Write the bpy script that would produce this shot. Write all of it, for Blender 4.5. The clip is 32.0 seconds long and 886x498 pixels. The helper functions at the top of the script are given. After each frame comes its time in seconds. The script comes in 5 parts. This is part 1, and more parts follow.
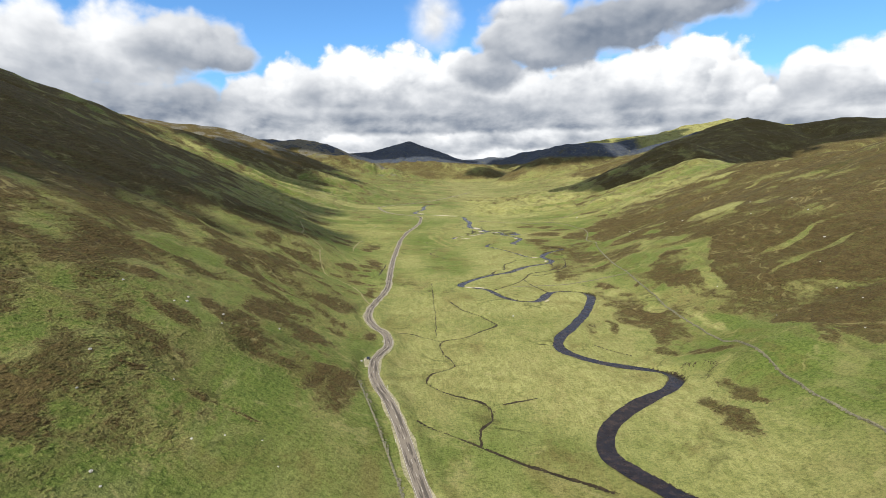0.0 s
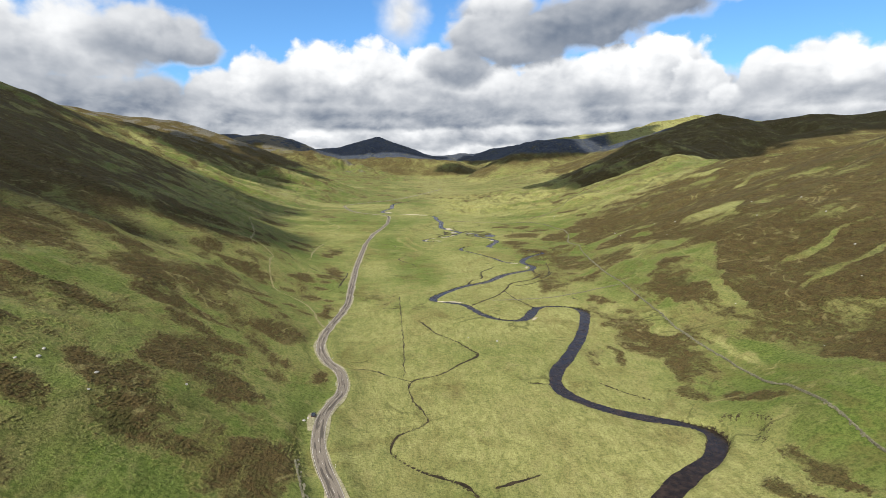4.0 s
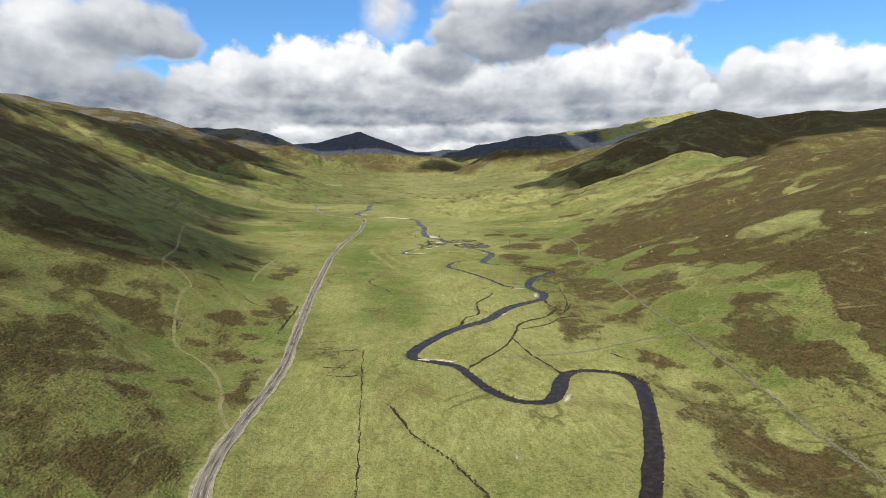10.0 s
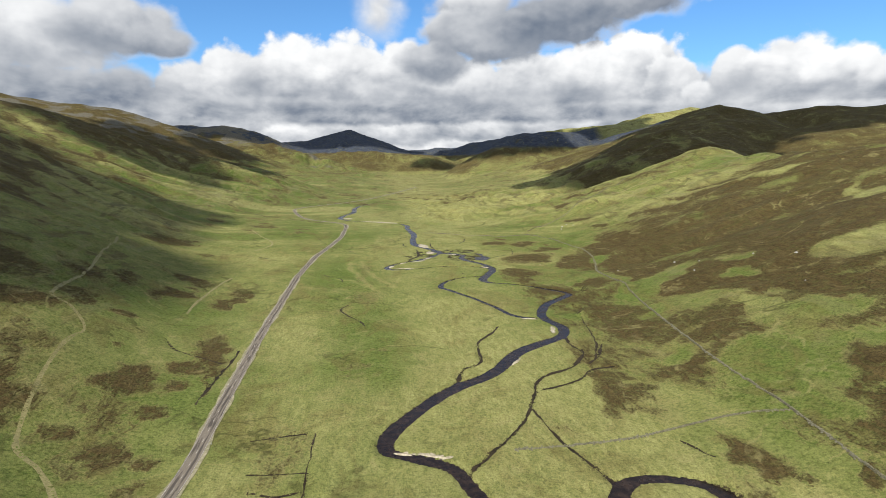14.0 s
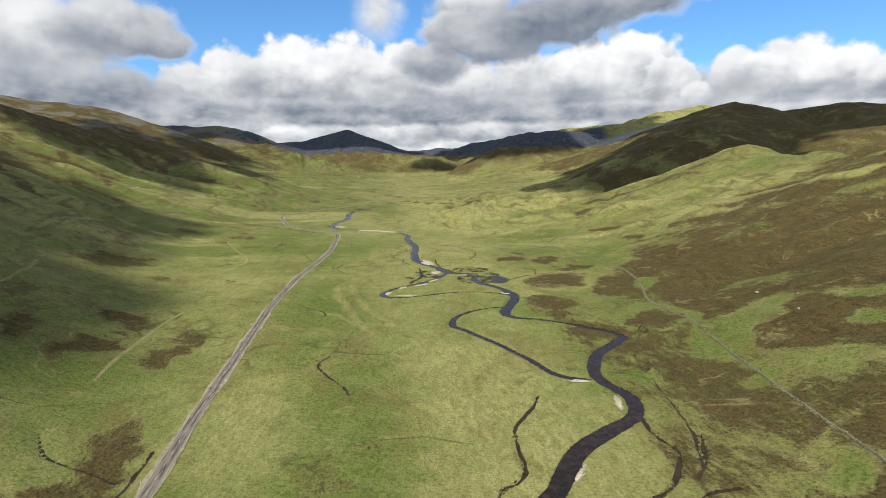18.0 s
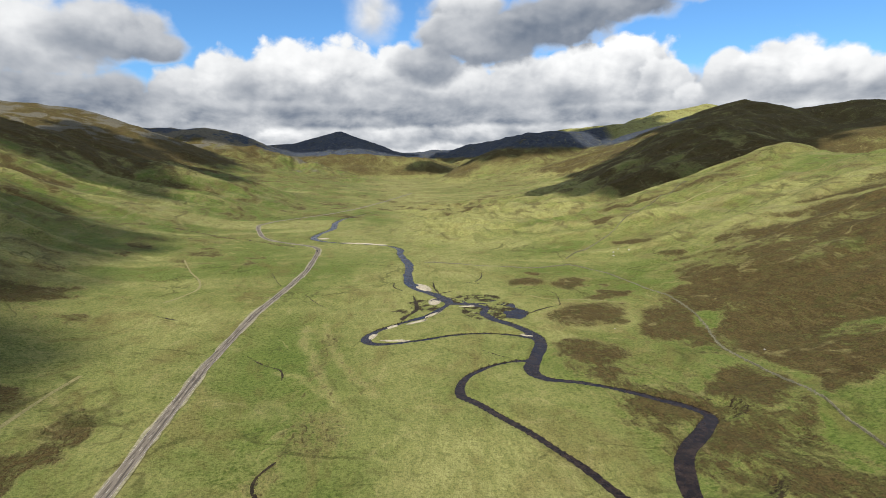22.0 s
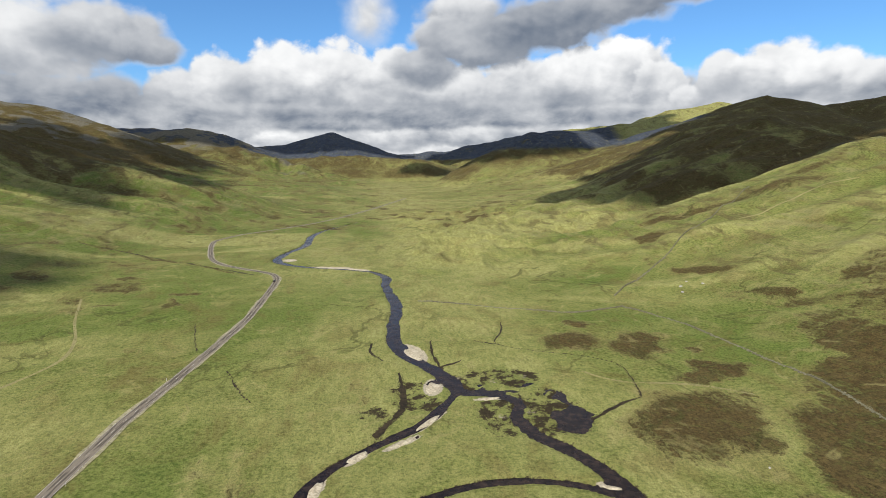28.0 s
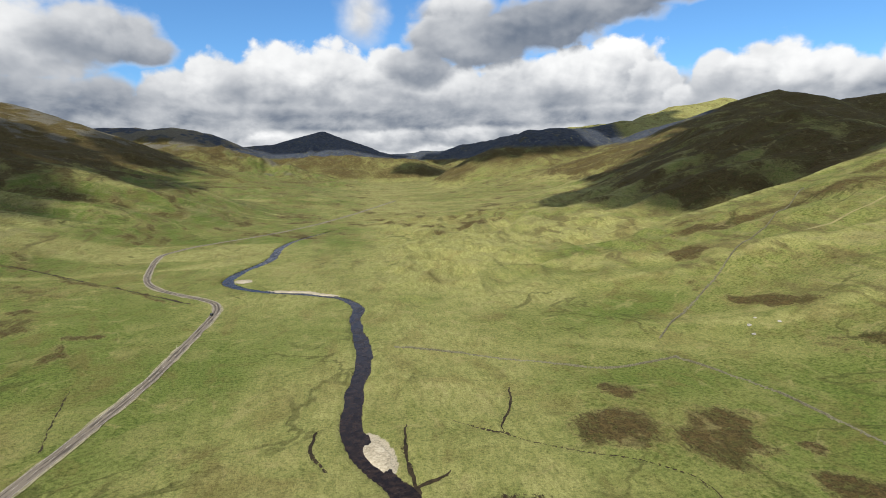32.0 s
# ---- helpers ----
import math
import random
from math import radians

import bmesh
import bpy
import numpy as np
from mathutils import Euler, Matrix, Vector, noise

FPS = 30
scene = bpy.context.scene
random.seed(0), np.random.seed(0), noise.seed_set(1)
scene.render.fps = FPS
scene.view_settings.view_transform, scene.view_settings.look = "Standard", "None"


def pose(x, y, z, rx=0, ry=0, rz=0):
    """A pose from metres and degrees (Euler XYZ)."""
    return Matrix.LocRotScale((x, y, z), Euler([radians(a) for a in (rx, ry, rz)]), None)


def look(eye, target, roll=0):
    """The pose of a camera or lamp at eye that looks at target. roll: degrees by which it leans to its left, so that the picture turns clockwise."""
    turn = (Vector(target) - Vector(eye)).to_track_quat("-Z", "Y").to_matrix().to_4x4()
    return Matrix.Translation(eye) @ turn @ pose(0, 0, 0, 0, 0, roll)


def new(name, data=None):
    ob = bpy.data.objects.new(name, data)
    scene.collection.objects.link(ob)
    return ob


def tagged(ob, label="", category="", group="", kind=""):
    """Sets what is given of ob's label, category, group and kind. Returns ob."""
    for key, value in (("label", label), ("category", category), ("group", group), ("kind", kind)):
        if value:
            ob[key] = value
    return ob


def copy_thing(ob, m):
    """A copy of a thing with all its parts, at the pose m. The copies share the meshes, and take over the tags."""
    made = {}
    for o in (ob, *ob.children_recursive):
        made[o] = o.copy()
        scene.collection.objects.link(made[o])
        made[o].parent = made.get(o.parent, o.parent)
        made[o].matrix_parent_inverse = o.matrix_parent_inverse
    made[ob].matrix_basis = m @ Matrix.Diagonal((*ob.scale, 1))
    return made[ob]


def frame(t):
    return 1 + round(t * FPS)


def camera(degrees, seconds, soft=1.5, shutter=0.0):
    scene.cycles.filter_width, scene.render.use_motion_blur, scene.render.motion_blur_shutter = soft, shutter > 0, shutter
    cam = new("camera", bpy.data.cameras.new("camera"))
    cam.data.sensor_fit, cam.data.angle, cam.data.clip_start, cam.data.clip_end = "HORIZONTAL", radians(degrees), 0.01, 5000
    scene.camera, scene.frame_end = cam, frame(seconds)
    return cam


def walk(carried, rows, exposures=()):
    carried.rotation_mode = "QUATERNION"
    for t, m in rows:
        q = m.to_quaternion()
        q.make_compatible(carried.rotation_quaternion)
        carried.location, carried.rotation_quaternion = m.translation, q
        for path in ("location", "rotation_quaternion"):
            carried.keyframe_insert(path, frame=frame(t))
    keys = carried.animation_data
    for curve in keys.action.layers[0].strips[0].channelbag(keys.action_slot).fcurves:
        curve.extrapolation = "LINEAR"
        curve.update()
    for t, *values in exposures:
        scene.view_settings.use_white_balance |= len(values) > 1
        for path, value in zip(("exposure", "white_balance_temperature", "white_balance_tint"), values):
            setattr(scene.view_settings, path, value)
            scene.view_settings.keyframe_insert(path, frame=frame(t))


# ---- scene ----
cam = camera(76.7, 32.0, soft=0.8)
METRES, EYE, TILT, LEAN, TURN = 852.7, 110.0, 1.04, -2.2, 0.0
ROWS = [
    (0.0, 0.0, 0.0, 0.0, -0.38, -8.53, 2.52),
    (0.5, -0.0003, 0.0091, -0.0002, -0.79, -8.57, 2.47),
    (1.0, -0.0005, 0.0186, -0.0004, -1.18, -8.64, 2.46),
    (1.5, -0.0006, 0.0288, -0.0005, -1.6, -8.74, 2.42),
    (2.0, -0.0009, 0.0397, -0.0005, -2.01, -8.81, 2.42),
    (2.5, -0.0006, 0.0511, -0.0006, -2.39, -8.85, 2.41),
    (3.0, -0.0003, 0.0632, -0.0008, -2.77, -8.91, 2.43),
    (3.5, 0.0004, 0.0759, -0.001, -3.15, -8.97, 2.41),
    (4.0, 0.0014, 0.089, -0.001, -3.46, -9.04, 2.42),
    (4.5, 0.0021, 0.1027, -0.0011, -3.81, -9.11, 2.41),
    (6.5, 0.0049, 0.1598, -0.0016, -4.45, -9.19, 2.15),
    (7.0, 0.0054, 0.175, -0.0019, -4.57, -9.2, 2.14),
    (7.5, 0.006, 0.1904, -0.0021, -4.64, -9.19, 2.15),
    (8.0, 0.0068, 0.2059, -0.0024, -4.74, -9.19, 2.14),
    (8.5, 0.0077, 0.2215, -0.0028, -4.81, -9.25, 2.12),
    (9.0, 0.0091, 0.2374, -0.0032, -4.89, -9.3, 2.09),
    (9.5, 0.0105, 0.2521, -0.0036, -5.0, -9.35, 2.06),
    (10.0, 0.0123, 0.2677, -0.0039, -5.1, -9.42, 2.06),
    (10.5, 0.0142, 0.2835, -0.0043, -5.19, -9.44, 2.06),
    (11.0, 0.0161, 0.2994, -0.0048, -5.29, -9.47, 2.06),
    (11.5, 0.0181, 0.3152, -0.0052, -5.37, -9.49, 2.06),
    (12.0, 0.0199, 0.3311, -0.0055, -5.46, -9.52, 2.08),
    (12.5, 0.0216, 0.3471, -0.0059, -5.55, -9.54, 2.1),
    (13.0, 0.0233, 0.3633, -0.0061, -5.67, -9.59, 2.14),
    (13.5, 0.0247, 0.3799, -0.0065, -5.76, -9.6, 2.15),
    (14.0, 0.0263, 0.3967, -0.0069, -5.8, -9.59, 2.18),
    (14.5, 0.0275, 0.4133, -0.0071, -5.86, -9.6, 2.21),
    (16.5, 0.0296, 0.4821, -0.0079, -5.93, -9.59, 2.28),
    (17.0, 0.0298, 0.4989, -0.0082, -5.92, -9.57, 2.28),
    (17.5, 0.0299, 0.5155, -0.0083, -5.88, -9.54, 2.28),
    (18.0, 0.0301, 0.5323, -0.0085, -5.86, -9.52, 2.32),
    (18.5, 0.0304, 0.549, -0.0087, -5.86, -9.49, 2.32),
    (19.0, 0.0311, 0.5657, -0.0088, -5.9, -9.48, 2.36),
    (19.5, 0.0319, 0.5824, -0.0092, -5.98, -9.43, 2.4),
    (20.0, 0.0332, 0.5993, -0.0094, -6.1, -9.4, 2.48),
    (20.5, 0.0343, 0.6157, -0.0096, -6.18, -9.37, 2.52),
    (21.0, 0.0361, 0.6325, -0.0099, -6.26, -9.36, 2.58),
    (21.5, 0.0375, 0.6489, -0.0102, -6.34, -9.33, 2.57),
    (22.0, 0.0395, 0.6656, -0.0108, -6.37, -9.32, 2.59),
    (22.5, 0.041, 0.6821, -0.0109, -6.39, -9.31, 2.59),
    (23.0, 0.0426, 0.6988, -0.0114, -6.46, -9.28, 2.6),
    (23.5, 0.0438, 0.7153, -0.0115, -6.52, -9.29, 2.62),
    (24.0, 0.0451, 0.7319, -0.0117, -6.59, -9.28, 2.64),
    (24.5, 0.0464, 0.7485, -0.0118, -6.65, -9.26, 2.65),
    (25.0, 0.0479, 0.7651, -0.0121, -6.7, -9.21, 2.7),
    (25.5, 0.0492, 0.7815, -0.0124, -6.74, -9.16, 2.74),
    (27.5, 0.0555, 0.8479, -0.0143, -6.78, -9.11, 2.67),
    (28.0, 0.0574, 0.8641, -0.0149, -6.77, -9.1, 2.65),
    (28.5, 0.0596, 0.8802, -0.0151, -6.77, -9.1, 2.69),
    (29.0, 0.062, 0.8965, -0.0155, -6.81, -9.09, 2.69),
    (29.5, 0.0647, 0.9131, -0.016, -6.86, -9.11, 2.74),
    (30.0, 0.0674, 0.9296, -0.0165, -6.91, -9.1, 2.76),
    (30.5, 0.0704, 0.9461, -0.0169, -6.99, -9.12, 2.78),
    (31.0, 0.0734, 0.9628, -0.0173, -7.06, -9.11, 2.77),
    (31.5, 0.0768, 0.9792, -0.0178, -7.15, -9.11, 2.83),
    (32.0, 0.0801, 0.9953, -0.0181, -7.24, -9.13, 2.89),
]
walk(cam, [(t, pose(0, 0, EYE, TILT, LEAN, TURN) @ pose(METRES * x, METRES * y, METRES * z, 90 + pitch, roll, yaw)) for t, x, y, z, yaw, pitch, roll in ROWS],
     exposures=((0.0, 0.42), (4.0, 0.34), (9.0, 0.27), (20.0, 0.21), (32.0, 0.15)))

# ---- light: a high sun from the left, and a sky of broken cumulus ----
SUN_ELEVATION, SUN_AZIMUTH = 46.0, -146.0  # azimuth clockwise from straight ahead (+y)
TO_SUN = Vector((math.sin(radians(SUN_AZIMUTH)) * math.cos(radians(SUN_ELEVATION)),
                 math.cos(radians(SUN_AZIMUTH)) * math.cos(radians(SUN_ELEVATION)), math.sin(radians(SUN_ELEVATION))))
sun_data = bpy.data.lights.new("sun", "SUN")
sun_data.energy, sun_data.angle, sun_data.color = 5.0, radians(0.55), (1.0, 0.95, 0.85)
sun = new("sun", sun_data)
sun.matrix_world = look(TO_SUN * 900, (0, 0, 0))


class Nodes:
    """Short hand for building node trees."""

    def __init__(self, tree):
        self.tree = tree
        tree.nodes.clear()

    def put(self, value, socket):
        if isinstance(value, bpy.types.NodeSocket):
            self.tree.links.new(value, socket)
        elif value is not None:
            socket.default_value = value

    def add(self, kind, *inputs, out=0):
        n = self.tree.nodes.new("ShaderNode" + kind)
        for i, v in enumerate(inputs):
            self.put(v, n.inputs[i])
        return n.outputs[out] if len(n.outputs) else None

    def math(self, op, a, b=None, c=None, clamp=False):
        n = self.tree.nodes.new("ShaderNodeMath")
        n.operation, n.use_clamp = op, clamp
        for i, v in enumerate((a, b, c)):
            self.put(v, n.inputs[i])
        return n.outputs[0]

    def mix(self, f, a, b, blend="MIX"):
        n = self.tree.nodes.new("ShaderNodeMix")
        n.data_type, n.blend_type, n.clamp_factor = "RGBA", blend, True
        for v, s in ((f, n.inputs[0]), (a, n.inputs[6]), (b, n.inputs[7])):
            self.put((*v, 1) if isinstance(v, tuple) and len(v) == 3 else v, s)
        return n.outputs[2]

    def ramp(self, v, lo, hi, to_lo=0.0, to_hi=1.0, smooth=True):
        n = self.tree.nodes.new("ShaderNodeMapRange")
        n.interpolation_type = "SMOOTHSTEP" if smooth else "LINEAR"
        for s, x in zip(n.inputs[:5], (v, lo, hi, to_lo, to_hi)):
            self.put(x, s)
        return n.outputs[0]

    def noise(self, vec, scale, detail=4.0, rough=0.5, distort=0.0, kind="FBM", out=0):
        n = self.tree.nodes.new("ShaderNodeTexNoise")
        n.noise_type = kind
        for name, v in (("Vector", vec), ("Scale", scale), ("Detail", detail), ("Roughness", rough), ("Distortion", distort)):
            self.put(v, n.inputs[name])
        return n.outputs[out] if len(n.outputs) else None

    def scaled(self, vec, s):
        n = self.tree.nodes.new("ShaderNodeVectorMath")
        n.operation = "MULTIPLY"
        self.put(vec, n.inputs[0])
        n.inputs[1].default_value = s
        return n.outputs[0]


# clouds, the far ones first: azimuth, elevation, half width, half height (degrees), tone at the foot, tone at the top, softness
FAR_BAND = [(5.9, 4.4, 74.0, 4.6, 0.40, 0.52, 0.3), (5.9, 1.4, 74.1, 2.0, 0.66, 0.86, 0.5), (-18.2, 4.2, 3.3, 0.7, 0.6, 0.85, 0.4), (-6.6, 3.3, 4.9, 1.2, 0.5, 0.92, 0.2), (0.6, 3.5, 6.2, 1.5, 0.5, 1.02, 0.2), (9.6, 3.8, 5.4, 1.3, 0.45, 0.95, 0.2),
            (17.1, 3.9, 4.6, 1.3, 0.45, 0.85, 0.3), (-4.4, 5.0, 14.8, 1.1, 0.3, 0.48, 0.5), (15.2, 5.3, 12.6, 1.1, 0.26, 0.45, 0.5), (-26.8, 5.2, 9.6, 1.7, 0.25, 0.42, 0.5)]
MAIN_BANK = [(-18.0, 7.2, 3.5, 2.4, 0.35, 0.9, 0.15), (-13.7, 7.9, 4.0, 3.1, 0.38, 1.0, 0.12), (-8.5, 8.4, 4.7, 3.7, 0.4, 1.05, 0.12), (-3.2, 8.5, 4.9, 3.9, 0.42, 1.05, 0.12), (2.3, 8.0, 5.0, 4.0, 0.38, 1.0, 0.12),
             (8.5, 7.5, 5.0, 3.3, 0.38, 0.95, 0.15), (14.0, 7.9, 4.9, 3.2, 0.4, 0.95, 0.15), (19.9, 8.5, 4.5, 3.2, 0.45, 1.1, 0.1), (24.3, 8.6, 4.3, 4.0, 0.45, 1.15, 0.1), (27.3, 7.4, 2.4, 2.7, 0.45, 1.05, 0.12), (30.0, 6.5, 1.9, 1.1, 0.5, 0.95, 0.2)]
BANK_FEET = [(-10.7, 5.9, 7.8, 0.8, 0.32, 0.5, 0.6), (1.2, 5.9, 9.5, 0.8, 0.28, 0.45, 0.6), (12.4, 6.2, 7.2, 0.9, 0.33, 0.5, 0.6), (22.1, 5.6, 7.3, 0.7, 0.4, 0.6, 0.6)]
RIGHT_BANK = [(32.6, 7.8, 2.2, 2.4, 0.5, 0.95, 0.15), (36.9, 7.9, 3.7, 3.0, 0.5, 1.08, 0.12), (40.4, 7.4, 3.0, 2.4, 0.5, 1.05, 0.15), (43.4, 6.5, 2.5, 2.3, 0.45, 1.0, 0.15), (46.1, 6.8, 2.6, 2.9, 0.5, 1.0, 0.2), (49.5, 6.1, 2.6, 2.7, 0.45, 0.95, 0.2), (38.3, 4.9, 7.6, 0.6, 0.5, 0.65, 0.6)]
LEFT_BANK = [(-39.4, 8.4, 5.5, 4.5, 0.4, 0.85, 0.3), (-34.6, 9.9, 4.8, 4.4, 0.5, 0.95, 0.3), (-29.0, 10.6, 6.4, 3.8, 0.5, 0.9, 0.3), (-23.4, 11.9, 5.5, 2.7, 0.35, 0.7, 0.3), (-20.1, 10.9, 3.1, 1.6, 0.3, 0.55, 0.3),
             (-28.6, 7.0, 7.6, 2.0, 0.26, 0.5, 0.5), (-23.0, 7.1, 3.9, 1.6, 0.3, 0.5, 0.5), (-36.6, 5.3, 6.1, 1.2, 0.26, 0.45, 0.5)]
OVERHEAD = [(-0.4, 14.8, 2.3, 2.9, 0.78, 0.94, 0.9), (9.0, 15.1, 4.9, 1.7, 0.45, 0.85, 0.35), (6.8, 12.7, 3.3, 2.3, 0.4, 0.8, 0.25), (5.1, 10.1, 3.9, 2.0, 0.3, 0.6, 0.3),
            (10.7, 12.6, 6.0, 3.0, 0.25, 0.55, 0.3), (16.6, 13.7, 7.4, 2.7, 0.22, 0.45, 0.3), (22.3, 14.8, 6.6, 1.8, 0.22, 0.42, 0.35), (27.6, 15.7, 5.6, 1.3, 0.25, 0.45, 0.4)]
CLOUDS = FAR_BAND + MAIN_BANK + BANK_FEET + RIGHT_BANK + LEFT_BANK + OVERHEAD


def build_sky():
    w = bpy.data.worlds.new("sky")
    scene.world = w
    w.use_nodes = True
    n = Nodes(w.node_tree)
    way = n.add("TexCoord")
    sep = w.node_tree.nodes.new("ShaderNodeSeparateXYZ")
    n.put(way, sep.inputs[0])
    x, y, z = sep.outputs
    az = n.math("MULTIPLY", n.math("ARCTAN2", x, y), 57.29578)
    el = n.math("MULTIPLY", n.math("ARCSINE", z), 57.29578)
    comb = w.node_tree.nodes.new("ShaderNodeCombineXYZ")
    n.put(az, comb.inputs[0])
    n.put(el, comb.inputs[1])
    flat = comb.outputs[0]
    # billows that break the outlines, and their lit and shaded sides
    def billow(dx, dy, detail=8, small=0.26):
        q = n.add("VectorMath", flat, (dx, dy, 0.0))
        bent = n.add("VectorMath", q, n.scaled(n.noise(q, 0.30, 4, 0.6, out=1), (2.6, 2.2, 0)))
        total = n.math("MULTIPLY", n.math("SUBTRACT", n.noise(n.scaled(q, (0.85, 1.15, 1)), 0.34, detail, 0.56, 0.1), 0.5), 1.25)
        for scale, smooth, much in ((0.36, 0.5, 0.55), (0.95, 0.4, small)):
            cell = n.tree.nodes.new("ShaderNodeTexVoronoi")
            cell.feature, cell.voronoi_dimensions = "SMOOTH_F1", "2D"
            n.put(bent, cell.inputs["Vector"])
            for key, v in (("Scale", scale), ("Smoothness", smooth)):
                cell.inputs[key].default_value = v
            total = n.math("ADD", total, n.math("MULTIPLY", n.math("SUBTRACT", 0.5, cell.outputs["Distance"]), much))
        return total

    rough = billow(0.0, 0.0)
    lit = n.math("SUBTRACT", billow(0.0, 0.0, 4, 0.16), billow(-0.40, 0.55, 4, 0.16))
    soft = n.noise(n.scaled(flat, (0.7, 1.2, 1)), 0.22, 4, 0.5, 0.3)
    sway = n.math("ADD", n.math("MULTIPLY", n.math("SUBTRACT", soft, 0.5), 1.8), n.math("MULTIPLY", rough, 0.5))
    # beyond the view the same broken cover goes on
    away = n.ramp(n.math("MAXIMUM", n.math("ABSOLUTE", n.math("SUBTRACT", az, 4.0)), n.math("MULTIPLY", el, 2.4)), 48, 62)
    wide = n.noise(n.scaled(way, (1, 1, 2.2)), 2.6, 6, 0.55)
    cover, shade = n.math("MULTIPLY", away, n.ramp(wide, 0.41, 0.54)), n.ramp(wide, 0.45, 0.75, 0.95, 0.55)
    here = n.math("SUBTRACT", 1.0, away)
    for a, e, w1, h1, foot, top, blur in CLOUDS:
        u = n.math("MULTIPLY", n.math("SUBTRACT", az, a), 1 / w1)
        v = n.math("MULTIPLY", n.math("SUBTRACT", el, e), 1 / h1)
        r = n.math("SQRT", n.math("ADD", n.math("MULTIPLY", u, u), n.math("MULTIPLY", v, v)))
        d = n.math("ADD", n.math("SUBTRACT", 1.0, r), n.math("MULTIPLY", rough, 0.55))
        m = n.math("MULTIPLY", n.ramp(d, -0.03 - 0.3 * blur, 0.05 + 0.9 * blur), here)
        t = n.ramp(n.math("ADD", v, sway), -0.70, 0.85, 0.8 * foot, top)
        shade = n.math("ADD", n.math("MULTIPLY", shade, n.math("SUBTRACT", 1.0, m)), n.math("MULTIPLY", t, m))
        cover = n.math("MAXIMUM", cover, m)
    low = n.noise(n.scaled(flat, (0.6, 1.1, 1)), 0.36, 5, 0.55, 0.2)
    shade = n.math("ADD", shade, n.math("MULTIPLY", n.math("MULTIPLY", n.math("SUBTRACT", low, 0.47), 1.5), n.ramp(el, 8.5, 4.5)))
    mask = cover
    shade = n.math("ADD", shade, n.math("ADD", n.math("MULTIPLY", lit, 0.17), n.math("MULTIPLY", n.math("SUBTRACT", soft, 0.5), 0.25)))
    shade = n.ramp(shade, 0.05, 1.15, 0.0, 1.0, False)
    tint = n.mix(shade, (0.130, 0.165, 0.225), (0.91, 0.915, 0.915))
    sky = n.tree.nodes.new("ShaderNodeTexSky")
    sky.sky_type, sky.sun_disc = "NISHITA", False
    sky.sun_elevation, sky.sun_rotation = radians(SUN_ELEVATION), radians(SUN_AZIMUTH)
    sky.altitude, sky.air_density, sky.dust_density, sky.ozone_density = 400, 1.0, 0.3, 1.6
    blue = n.mix(1.0, sky.outputs[0], (0.066, 0.106, 0.140), "MULTIPLY")
    colour = n.mix(mask, blue, tint)
    bg = n.add("Background", colour, 1.0)
    n.add("OutputWorld", bg)


build_sky()

# ---- materials ----
def material(name):
    m = bpy.data.materials.new(name)
    m.use_nodes = True
    return m, Nodes(m.node_tree)


def finish(n, colour, rough=0.9, height=None, strength=0.5, distance=0.1, spec=0.3, metal=0.0):
    b = n.tree.nodes.new("ShaderNodeBsdfPrincipled")
    n.put((*colour, 1) if isinstance(colour, tuple) else colour, b.inputs["Base Color"])
    n.put(rough, b.inputs["Roughness"])
    n.put(spec, b.inputs["Specular IOR Level"])
    n.put(metal, b.inputs["Metallic"])
    if height is not None:
        bump = n.tree.nodes.new("ShaderNodeBump")
        bump.inputs["Strength"].default_value, bump.inputs["Distance"].default_value = strength, distance
        n.put(height, bump.inputs["Height"])
        n.put(bump.outputs[0], b.inputs["Normal"])
    n.add("OutputMaterial", b.outputs[0])
    return b


def split(n, socket):
    s = n.tree.nodes.new("ShaderNodeSeparateColor")
    n.put(socket, s.inputs[0])
    return s.outputs


def attribute(n, name):
    a = n.tree.nodes.new("ShaderNodeAttribute")
    a.attribute_name = name
    return a.outputs["Color"]


